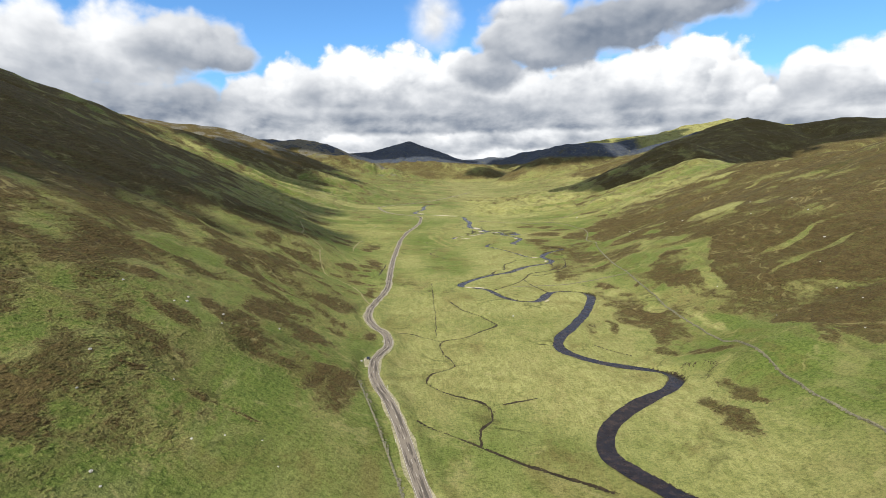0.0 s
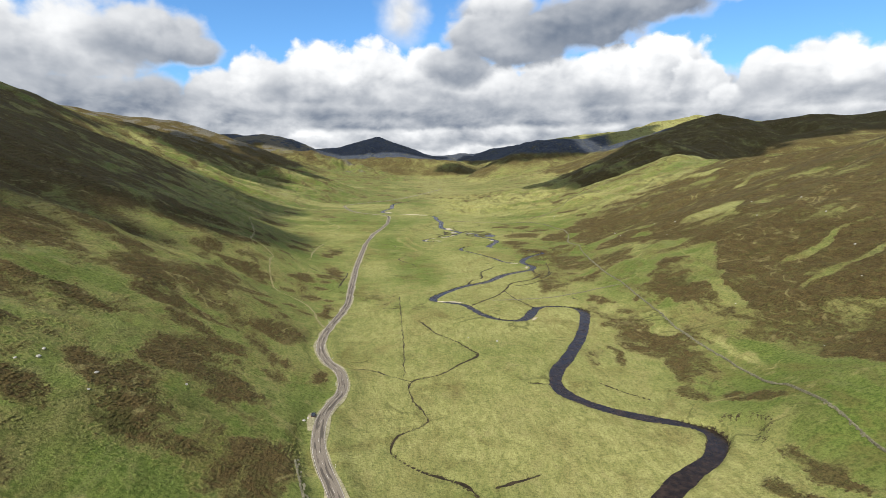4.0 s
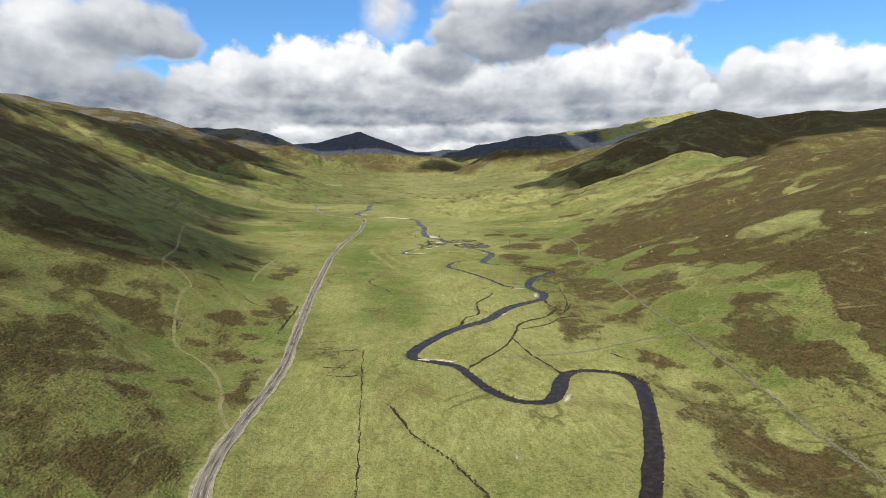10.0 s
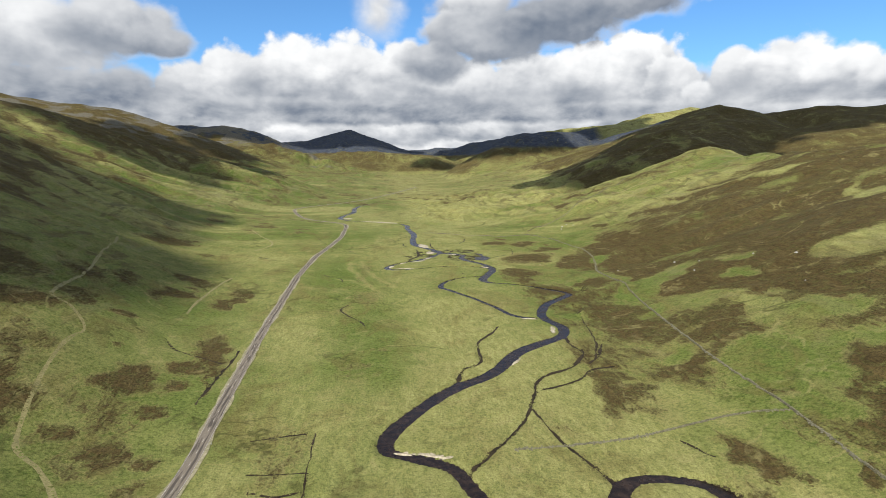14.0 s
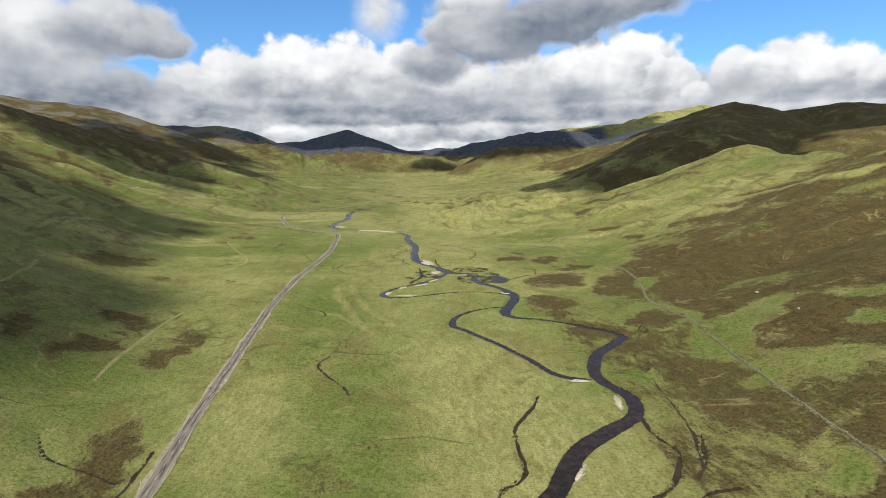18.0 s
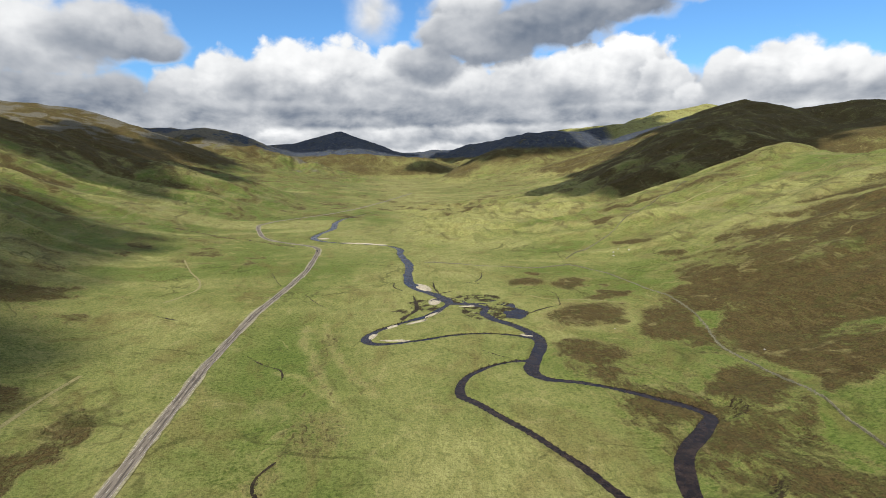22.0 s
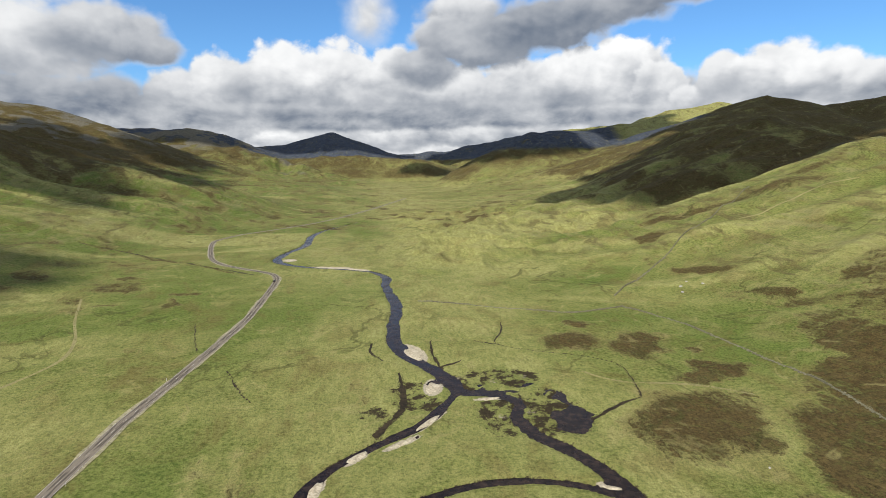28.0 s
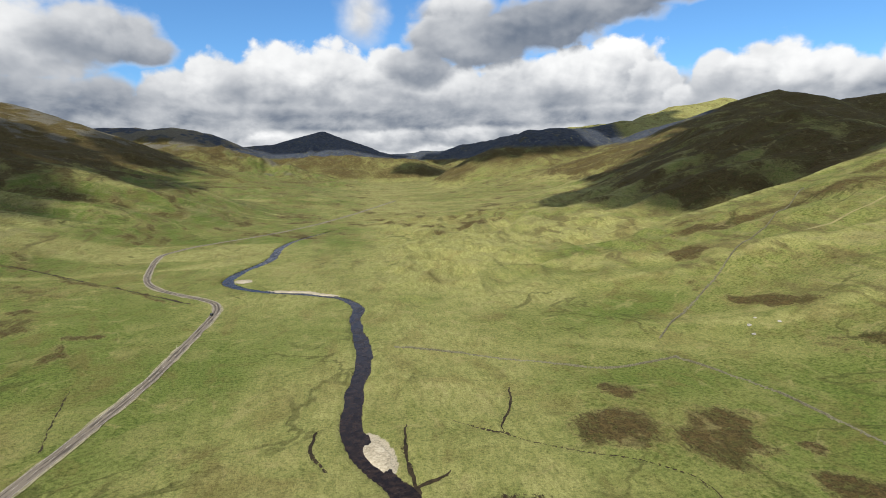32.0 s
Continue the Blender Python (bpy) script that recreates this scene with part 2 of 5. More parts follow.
def make_moor():
    """Rough hill pasture: grass in three tones, heather, bare rock, peat and gravel, by the plan's masks."""
    m, n = material("hill_pasture")
    at = n.add("TexCoord", out=3)
    heath, pale, lush = split(n, attribute(n, "veg"))
    rock, peat, gravel = split(n, attribute(n, "wear"))
    far_haze = split(n, attribute(n, "high"))[0]
    broad = n.noise(at, 0.012, 5, 0.6)
    patch = n.noise(at, 0.07, 6, 0.62, 0.4)
    tuft = n.noise(at, 0.55, 5, 0.65)
    blade = n.noise(at, 2.6, 4, 0.7)
    strand = n.noise(n.scaled(at, (1, 0.35, 1)), 0.32, 6, 0.68, 0.6)
    # grass
    green = n.mix(n.ramp(patch, 0.32, 0.68), (0.104, 0.136, 0.029), (0.186, 0.204, 0.060))
    green = n.mix(n.ramp(tuft, 0.36, 0.66, 0.0, 0.8), green, (0.268, 0.272, 0.092))
    rich = n.mix(n.ramp(tuft, 0.3, 0.7), (0.096, 0.140, 0.028), (0.160, 0.198, 0.048))
    straw = n.mix(n.ramp(strand, 0.3, 0.7), (0.225, 0.228, 0.076), (0.385, 0.374, 0.146))
    want_pale = n.ramp(n.math("ADD", pale, n.math("MULTIPLY", n.math("SUBTRACT", patch, 0.5), 0.6)), 0.15, 1.1)
    want_lush = n.ramp(n.math("ADD", lush, n.math("MULTIPLY", n.math("SUBTRACT", broad, 0.5), 0.9)), 0.25, 0.85)
    col = n.mix(want_lush, green, rich)
    col = n.mix(want_pale, col, straw)
    sere = n.noise(n.scaled(at, (1, 0.55, 1)), 0.030, 7, 0.66, 0.8)
    col = n.mix(n.ramp(sere, 0.50, 0.68, 0.0, 0.50), col, (0.185, 0.140, 0.055))
    # straw and bracken bands along the contours of the slopes
    hill = split(n, attribute(n, "high"))[1]
    band = n.noise(n.scaled(at, (1, 0.24, 1.6)), 0.055, 7, 0.66, 0.5)
    col = n.mix(n.math("MULTIPLY", hill, n.ramp(band, 0.50, 0.64, 0.0, 0.85)), col, n.mix(tuft, (0.108, 0.094, 0.038), (0.155, 0.132, 0.056)))
    col = n.mix(n.math("MULTIPLY", hill, n.ramp(band, 0.47, 0.36, 0.0, 0.65)), col, (0.245, 0.225, 0.105))
    # heather and bracken
    brown = n.mix(n.ramp(strand, 0.3, 0.72), (0.058, 0.040, 0.017), (0.132, 0.094, 0.037))
    brown = n.mix(n.ramp(blade, 0.45, 0.75, 0.0, 0.6), brown, (0.195, 0.158, 0.060))
    brown = n.mix(n.ramp(patch, 0.46, 0.66, 0.0, 0.55), brown, (0.140, 0.108, 0.044))
    brown = n.mix(n.ramp(n.noise(at, 0.9, 4, 0.7), 0.58, 0.72, 0.0, 0.65), brown, (0.205, 0.155, 0.060))
    ragged = n.math("ADD", heath, n.math("ADD", n.math("MULTIPLY", n.math("SUBTRACT", strand, 0.5), 1.25), n.math("ADD", n.math("MULTIPLY", n.math("SUBTRACT", tuft, 0.5), 1.0), n.math("MULTIPLY", n.math("SUBTRACT", patch, 0.5), 0.8))))
    is_heath = n.ramp(ragged, 0.36, 0.76)
    col = n.mix(n.math("MULTIPLY", n.ramp(ragged, 0.16, 0.42), n.ramp(heath, 0.10, 0.35, 0.0, 0.42)), col, n.mix(tuft, (0.225, 0.185, 0.072), (0.335, 0.290, 0.125)))
    thread = n.noise(n.scaled(at, (1, 0.22, 1.3)), 0.16, 6, 0.7, 0.7)
    brown = n.mix(n.ramp(n.noise(at, 0.24, 5, 0.65, 0.4), 0.50, 0.62, 0.0, 0.55), brown, (0.120, 0.118, 0.038))
    brown = n.mix(n.ramp(n.noise(at, 0.75, 4, 0.7), 0.50, 0.60, 0.0, 0.55), brown, (0.042, 0.030, 0.014))
    brown = n.mix(n.ramp(thread, 0.57, 0.68, 0.0, 0.42), brown, (0.215, 0.180, 0.080))
    brown = n.mix(n.ramp(n.noise(at, 0.045, 5, 0.6, 0.5), 0.54, 0.66, 0.0, 0.30), brown, (0.115, 0.110, 0.040))
    col = n.mix(is_heath, col, brown)
    # distance haze put into the base colour of the far tops, as blue-grey
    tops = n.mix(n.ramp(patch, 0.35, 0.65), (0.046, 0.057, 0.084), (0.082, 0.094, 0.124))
    col = n.mix(n.ramp(n.math("ADD", far_haze, n.math("MULTIPLY", n.math("SUBTRACT", broad, 0.5), 0.8)), 0.3, 0.7), col, tops)
    # wet brown hollows, straw swards and faint trods of the open grass
    hollow = n.noise(n.scaled(at, (1, 0.7, 1)), 0.034, 7, 0.68, 1.0)
    open_grass = n.math("SUBTRACT", 1.0, is_heath)
    col = n.mix(n.math("MULTIPLY", open_grass, n.ramp(hollow, 0.52, 0.66, 0.0, 0.50)), col, n.mix(tuft, (0.118, 0.092, 0.030), (0.190, 0.160, 0.058)))
    col = n.mix(n.math("MULTIPLY", open_grass, n.ramp(hollow, 0.47, 0.33, 0.0, 0.42)), col, (0.300, 0.275, 0.110))
    trod = n.math("ABSOLUTE", n.math("SUBTRACT", n.noise(at, 0.017, 4, 0.5, 0.6), 0.5))
    col = n.mix(n.math("MULTIPLY", n.ramp(trod, 0.016, 0.004), n.ramp(patch, 0.46, 0.62, 0.0, 0.5)), col, (0.335, 0.300, 0.130))
    wet = n.math("ABSOLUTE", n.math("SUBTRACT", n.noise(at, 0.013, 4, 0.55, 0.9), 0.5))
    col = n.mix(n.math("MULTIPLY", n.ramp(wet, 0.020, 0.004), n.ramp(broad, 0.50, 0.62, 0.0, 0.6)), col, (0.070, 0.072, 0.022))
    col = n.mix(1.0, col, (0.845, 0.845, 0.81), "MULTIPLY")
    # rock, peat and gravel
    stone = n.mix(n.ramp(tuft, 0.3, 0.7), (0.075, 0.068, 0.050), (0.185, 0.168, 0.125))
    is_rock = n.ramp(n.math("ADD", rock, n.math("MULTIPLY", n.math("SUBTRACT", tuft, 0.5), 1.2)), 0.45, 0.7)
    col = n.mix(is_rock, col, stone)
    is_peat = n.ramp(n.math("ADD", peat, n.math("ADD", n.math("MULTIPLY", n.math("SUBTRACT", tuft, 0.5), 1.5), n.math("MULTIPLY", n.math("SUBTRACT", blade, 0.5), 0.5))), 0.38, 0.66)
    col = n.mix(is_peat, col, n.mix(tuft, (0.016, 0.012, 0.008), (0.060, 0.046, 0.024)))
    shingle = n.mix(n.ramp(blade, 0.3, 0.7), (0.26, 0.22, 0.155), (0.52, 0.465, 0.36))
    is_gravel = n.ramp(n.math("ADD", gravel, n.math("MULTIPLY", n.math("SUBTRACT", tuft, 0.5), 0.8)), 0.4, 0.65)
    col = n.mix(is_gravel, col, shingle)
    col = n.mix(n.ramp(blade, 0.40, 0.62, 0.0, 0.42), col, n.mix(1.0, col, (0.45, 0.46, 0.46), "MULTIPLY"))
    col = n.mix(n.ramp(n.noise(at, 4.2, 3, 0.7), 0.55, 0.72, 0.0, 0.5), col, n.mix(1.0, col, (1.6, 1.55, 1.5), "MULTIPLY"))
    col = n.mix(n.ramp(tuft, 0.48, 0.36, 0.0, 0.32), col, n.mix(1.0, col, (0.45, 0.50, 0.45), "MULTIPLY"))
    # darker mottle about a metre across, over the whole ground
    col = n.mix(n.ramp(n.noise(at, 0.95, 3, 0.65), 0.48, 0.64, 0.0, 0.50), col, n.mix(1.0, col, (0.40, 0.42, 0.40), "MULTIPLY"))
    height = n.math("ADD", n.math("MULTIPLY", tuft, 1.0), n.math("ADD", n.math("MULTIPLY", blade, 0.35), n.math("MULTIPLY", is_heath, n.math("MULTIPLY", strand, 1.6))))
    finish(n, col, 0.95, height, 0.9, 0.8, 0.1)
    return m


def make_water():
    m, n = material("peaty_river_water")
    at = n.add("TexCoord", out=3)
    ripple = n.noise(at, 1.4, 4, 0.6, 0.3)
    swell = n.noise(at, 0.16, 4, 0.6)
    bed = n.mix(n.ramp(n.noise(at, 0.35, 5, 0.65), 0.4, 0.72), (0.010, 0.007, 0.007), (0.034, 0.022, 0.017))
    b = finish(n, bed, n.ramp(swell, 0.35, 0.7, 0.16, 0.34), ripple, 0.3, 0.14, 0.17)
    b.inputs["IOR"].default_value = 1.33
    return m


def make_asphalt():
    m, n = material("worn_asphalt")
    at = n.add("TexCoord", out=3)
    g = n.noise(at, 9.0, 4, 0.7)
    across, along, _ = split(n, attribute(n, "lane"))
    lane = n.tree.nodes.new("ShaderNodeCombineXYZ")
    n.put(n.math("MULTIPLY", across, 5.4), lane.inputs[0])
    n.put(n.math("MULTIPLY", along, 60.0), lane.inputs[1])
    streak = n.noise(lane.outputs[0], 0.9, 5, 0.65, 0.3)
    tyre = n.math("MAXIMUM", n.ramp(n.math("ABSOLUTE", n.math("SUBTRACT", across, 0.30)), 0.17, 0.03), n.ramp(n.math("ABSOLUTE", n.math("SUBTRACT", across, 0.68)), 0.15, 0.03))
    stain = n.math("ADD", n.math("MULTIPLY", tyre, 0.11), n.math("ADD", n.math("MULTIPLY", n.math("SUBTRACT", streak, 0.5), 1.1), 0.42))
    col = n.mix(n.ramp(g, 0.3, 0.7), (0.125, 0.105, 0.084), (0.205, 0.176, 0.142))
    col = n.mix(n.ramp(stain, 0.47, 0.56, 0, 0.8), col, (0.052, 0.046, 0.040))
    finish(n, col, 0.95, g, 0.3, 0.02, 0.1)
    return m


def make_plain(name, a, b, scale=2.0, rough=0.85, strength=0.4, distance=0.05, spec=0.3, metal=0.0, island=False):
    m, n = material(name)
    at = n.add("TexCoord", out=3)
    g = n.noise(at, scale, 5, 0.65)
    big = n.noise(at, scale * 0.13, 4, 0.6)
    f = n.ramp(n.math("ADD", n.math("MULTIPLY", g, 0.65), n.math("MULTIPLY", big, 0.35)), 0.33, 0.67)
    if island:
        geo = n.tree.nodes.new("ShaderNodeNewGeometry")
        f = n.math("ADD", n.math("MULTIPLY", f, 0.5), n.math("MULTIPLY", geo.outputs["Random Per Island"], 0.5))
    finish(n, n.mix(f, a, b), rough, g, strength, distance, spec, metal)
    return m


MOOR = make_moor()
WATER = make_water()
ASPHALT = make_asphalt()
PEAT_WATER = make_plain("peat_brown_burn_water", (0.012, 0.009, 0.006), (0.045, 0.033, 0.018), 0.6, 0.7, 0.4, 0.1, 0.1)
LINE_PAINT = make_plain("worn_road_paint", (0.16, 0.15, 0.125), (0.52, 0.50, 0.45), 1.2, 0.7, 0.1, 0.01)
VERGE = make_plain("gravel_verge", (0.12, 0.115, 0.052), (0.33, 0.295, 0.19), 0.7)
SHINGLE = make_plain("pale_river_shingle", (0.22, 0.185, 0.125), (0.50, 0.44, 0.33), 0.9, 0.9, 0.5, 0.12)
WALLSTONE = make_plain("lichened_grey_stone", (0.060, 0.056, 0.034), (0.215, 0.200, 0.130), 2.4, 0.9, 0.5, 0.05, island=True)
BOULDER = make_plain("pale_granite", (0.18, 0.175, 0.155), (0.46, 0.44, 0.40), 1.5, 0.9, 0.5, 0.08)
TRACK = make_plain("trodden_sheep_track", (0.13, 0.120, 0.045), (0.27, 0.235, 0.10), 1.2)
POST_WOOD = make_plain("weathered_post_wood", (0.09, 0.075, 0.055), (0.20, 0.175, 0.14), 6.0)
CLOUD_WHITE = make_plain("cloud_white", (0.80, 0.80, 0.80), (0.85, 0.85, 0.85), 0.01, 1.0, 0.0, 1.0)
# ---- the lie of the land ----
def vnoise(x, y, seed=0):
    """Smooth value noise of period 1 on arrays, -1 to 1."""
    xi, yi = np.floor(x).astype(np.int64), np.floor(y).astype(np.int64)
    fx, fy = x - xi, y - yi
    fx, fy = fx * fx * fx * (fx * (fx * 6 - 15) + 10), fy * fy * fy * (fy * (fy * 6 - 15) + 10)

    def h(a, b):
        n = (a * 374761393 + b * 668265263 + seed * 974634777) & 0x7FFFFFFF
        n = ((n ^ (n >> 13)) * 1274126177) & 0x7FFFFFFF
        return ((n ^ (n >> 16)) & 0xFFFF) / 32767.5 - 1

    return (h(xi, yi) * (1 - fx) + h(xi + 1, yi) * fx) * (1 - fy) + (h(xi, yi + 1) * (1 - fx) + h(xi + 1, yi + 1) * fx) * fy


def fbm(x, y, size, octaves=4, seed=0, gain=0.5):
    total, amp = np.zeros_like(x, dtype=float), 1.0
    for i in range(octaves):
        a = 0.6 + 0.7 * i
        u, v = (x * math.cos(a) - y * math.sin(a)) / size, (x * math.sin(a) + y * math.cos(a)) / size
        total += amp * vnoise(u + 17.3 * i, v - 9.1 * i, seed + i)
        amp *= gain
        size *= 0.5
    return total


def ramp(v, a, b):
    s = np.clip((v - a) / (b - a), 0, 1)
    return s * s * (3 - 2 * s)


def valley_floor(x, y):
    return np.interp(y, FLOOR_Y, FLOOR_Z) + 0.012 * np.maximum(0, -20 - x) + 0.00006 * (x - 60) ** 2 * (np.abs(x - 60) < 400) + 9.6 * (np.abs(x - 60) >= 400)


FLOOR_Y = (-2000, 0, 450, 700, 860, 1040, 1250, 1700, 2400, 3000, 5500)
FLOOR_Z = (-8, 0, 0.5, 2.5, 7.5, 12.5, 16.5, 27, 45, 58, 90)

# crest lines (x, y, z) and the fall of their flanks
RIDGES = {
    "left_hill": (0.52, 20, [(-560, -1500, 260), (-500, -300, 240), (-480, 185, 230), (-486, 371, 215), (-588, 500, 238), (-568, 628, 241), (-660, 1071, 237), (-720, 1250, 170)]),
    "left_shoulder": (0.47, 40, [(-1500, 900, 380), (-1050, 1320, 373), (-778, 1621, 238)]),
    "left_foot": (0.38, 40, [(-778, 1621, 238), (-600, 1850, 190), (-480, 2020, 110)]),
    "left_green": (0.28, 60, [(-600, 2720, 150), (-400, 2560, 118), (-250, 2430, 84), (-120, 2330, 58)]),
    "left_rocky": (0.34, 30, [(-1851, 2479, 460), (-1150, 2836, 358), (-908, 2897, 278), (-620, 2650, 150)]),
    "left_plateau": (0.5, 60, [(-1995, 4276, 373), (-1066, 4282, 390), (-880, 4350, 355), (-651, 4450, 270)]),
    "far_peak": (0.38, 15, [(-898, 4725, 291), (-569, 4698, 310), (-255, 4741, 391), (33, 4725, 272), (295, 4752, 226)]),
    "crag_hill": (0.38, 40, [(-1000, 3350, 240), (-555, 3241, 231), (-308, 3181, 160), (-60, 3050, 85)]),
    "valley_head": (0.45, 50, [(-271, 4007, 225), (284, 3872, 180), (540, 3970, 132)]),
    "far_ridge": (0.4, 30, [(100, 4850, 240), (588, 4735, 263), (926, 4514, 340), (1489, 4494, 414), (2202, 4474, 425)]),
    "right_hill": (0.42, 20, [(900, -1500, 330), (787, 6, 295), (727, 360, 232), (683, 522, 216), (640, 634, 188), (619, 761, 149), (550, 964, 130), (577, 1133, 131), (580, 1286, 144), (717, 1478, 152), (693, 1634, 194), (883, 2064, 218), (1241, 2581, 228)]),
    "right_peak": (0.34, 20, [(1147, 2481, 290), (1368, 2565, 363), (1505, 2503, 308), (1756, 2421, 351), (2417, 2294, 369)]),
    "right_spur": (0.55, 25, [(1150, 3250, 318), (703, 3015, 277), (590, 3060, 200), (440, 3100, 110), (330, 3130, 58)]),
    "spur_knoll": (0.5, 25, [(690, 2840, 160), (600, 2700, 130), (520, 2640, 98), (400, 2550, 52)]),
    "right_grassy": (0.4, 30, [(2279, 3385, 384), (1612, 3216, 417), (1415, 3228, 385), (1144, 3459, 302)]),
}


def to_line(x, y, pts, closed=False):
    """Distance to a polyline, and the value of its further columns at the nearest place."""
    best = np.full(x.shape, 1e9)
    cols = [np.zeros(x.shape) for _ in pts[0][2:]]
    for a, b in zip(pts[:-1], pts[1:]):
        dx, dy = b[0] - a[0], b[1] - a[1]
        s = np.clip(((x - a[0]) * dx + (y - a[1]) * dy) / (dx * dx + dy * dy + 1e-9), 0, 1)
        d = np.hypot(x - a[0] - s * dx, y - a[1] - s * dy)
        near = d < best
        best = np.where(near, d, best)
        for i, c in enumerate(cols):
            cols[i] = np.where(near, a[2 + i] + s * (b[2 + i] - a[2 + i]), c)
    return best, cols


def ridge(x, y, slope, soft, pts):
    out = np.full(x.shape, -1e9)
    for a, b in zip(pts[:-1], pts[1:]):
        d, (z,) = to_line(x, y, [a, b])
        out = np.maximum(out, z - slope * (np.sqrt(d * d + soft * soft) - soft))
    return out


# two long straw-topped ribs on the right flank
RIBS = [[(504, 923), (466, 959), (437, 1028), (380, 1075), (344, 1116), (231, 1163)], [(430, 1184), (377, 1209), (303, 1239), (243, 1264)]]


def swells(x, y):
    """Rounded ribs that run slantwise down both flanks of the middle glen, 0 to 1 at their crests."""
    side = np.where(x > 60, 1.0, -1.0)
    along, over = -0.92 * side * x + 0.40 * y, 0.40 * side * x + 0.92 * y
    rib = 1 - np.abs(fbm(along * 0.28, over, 105, 3, 811, 0.45))
    where = ramp(np.abs(x - 60), 75, 170) * ramp(y, 850, 1200) * (1 - ramp(y, 2500, 2900)) * (1 - ramp(np.abs(x - 60), 650, 800))
    return rib, where


def land(x, y):
    """Height of the bare ground, without the channels."""
    x, y = np.asarray(x, float), np.asarray(y, float)
    base = valley_floor(x, y)
    far = 6 + 22 * ramp(y, 1300, 2200)
    warp_x, warp_y = x + far * fbm(x, y, 260, 2, 5), y + far * fbm(x, y, 260, 2, 8)
    hills = np.full(x.shape, -1e9)
    for slope, soft, pts in RIDGES.values():
        r = ridge(warp_x, warp_y, slope, soft, pts)
        top = np.maximum(hills, r)
        hills = top + 9 * np.log1p(np.exp(-np.abs(hills - r) / 9)) * (np.minimum(hills, r) > -1e8)
    # the flanks run out in long concave feet, clear of the flats along road and river
    middle = np.interp(y, (1000, 1300, 1474, 1640, 2000, 2300, 3000), (20, -50, -110, -70, 20, 100, 220))
    k = 7.0 + 21 * ramp(y, 1050, 1650) * ramp(np.abs(x - middle), 70, 250)
    top = np.maximum(base, hills)
    z = top + k * np.log1p(np.exp(-np.abs(base - hills) / k))
    up = ramp(hills - base, -4, 45)
    z = z + up * ((2.5 + 5 * ramp(y, 1000, 2000)) * fbm(x, y, 210, 3, 21) + 2.0 * fbm(x, y, 38, 3, 31))
    # shallow gullies and terraces down the flanks
    fold = 1 - np.abs(fbm(x * 0.30, y, 58, 3, 83))
    z = z + up * ramp(y, 500, 1300) * 5.5 * (fold - 0.75)
    rib, where = swells(x, y)
    z = z + where * ramp(hills - base, -14, 40) * 13.0 * (rib - 0.70)
    for pts in RIBS:
        z = z + 2.6 * np.exp(-((to_line(x, y, pts)[0] / 15) ** 2))
    # gullies down the far flanks
    z = z - up * ramp(y, 900, 2200) * 14 * np.maximum(0, fbm(x, y, 300, 3, 77)) ** 1.0
    # hummocks of the moraine beside the upper river, and low swells of the flats
    moraine = ramp(y, 1230, 1330) * (1 - ramp(y, 1750, 2000)) * ramp(x, 55, 110) * (1 - ramp(x, 330, 460))
    z = z + moraine * (2.5 + 5.0 * (1 - 2 * np.abs(fbm(x, y * 0.8, 48, 3, 41))))
    crags = np.exp(-((x + 430) / 330) ** 2 - ((y - 3150) / 130) ** 2)
    z = z + crags * 16 * fbm(x, y * 0.6, 70, 4, 91, 0.6)
    z = z + 0.35 * fbm(x, y, 24, 3, 51) + 0.12 * fbm(x, y, 4.5, 2, 61)
    return z


# ---- plan: river, burns and road as centre lines (x, y, width) ----
RIVER_LOWER = [(128, 95, 9), (104, 128, 9), (88, 158, 9), (77, 178, 9), (70, 192, 9), (66, 204, 8), (68, 218, 7.5), (75, 233, 7.5), (88, 247, 8), (101, 258, 9),
               (114, 268, 10), (123, 280, 10), (124, 290, 8), (116, 299, 6.5), (103, 308, 6), (90, 321, 6.5), (79, 338, 8), (77, 354, 9), (84, 375, 9), (96, 397, 9),
               (113, 430, 8.5), (125, 460, 9), (135, 490, 8.5), (132, 508, 7), (116, 515, 6), (102, 511, 8), (92, 490, 8)]
RIVER_MIDDLE = [(92, 490, 8), (83, 479, 6.5), (69, 481, 6), (58, 495, 7.5), (51, 515, 7.5), (45, 531, 7), (31, 539, 7), (20, 549, 9), (30, 573, 8.5), (53, 602, 8), (79, 624, 8.5),
                (98, 652, 9.5), (118, 668, 9), (134, 680, 9.5), (140, 700, 8.5), (134, 724, 8), (145, 754, 9), (165, 774, 8), (173, 787, 7), (157, 807, 6), (133, 826, 6),
                (115, 834, 6.5), (111, 848, 8.5), (119, 867, 9.5), (128, 889, 9.5), (126, 912, 8.5), (117, 930, 8)]
RIVER_UPPER = [(117, 930, 8), (109, 941, 7), (105.5, 956, 6.5), (109, 971, 6), (100, 981, 7), (86, 985, 8), (82, 1000, 9.5), (70, 1024, 10), (58, 1054, 10.5), (57, 1094, 10), (61, 1137, 9), (59, 1172, 11), (54, 1218, 9),
               (55, 1250, 10), (42, 1280, 9), (8, 1300, 8), (-27, 1314, 9), (-58, 1344, 12), (-59, 1390, 10), (-43, 1460, 11), (-45, 1540, 11), (-33, 1612, 7), (0, 1690, 4), (30, 1760, 2.5)]
SIDE_LOOP = [(128, 896, 4), (111, 907, 4.5), (91, 911, 5), (75, 909, 5), (56, 902, 4.5), (39, 898, 4), (26, 899, 6), (22, 910, 7), (30, 926, 5), (40, 936, 5), (50, 944, 5), (63, 953, 5), (74, 968, 4.5), (83, 985, 5)]
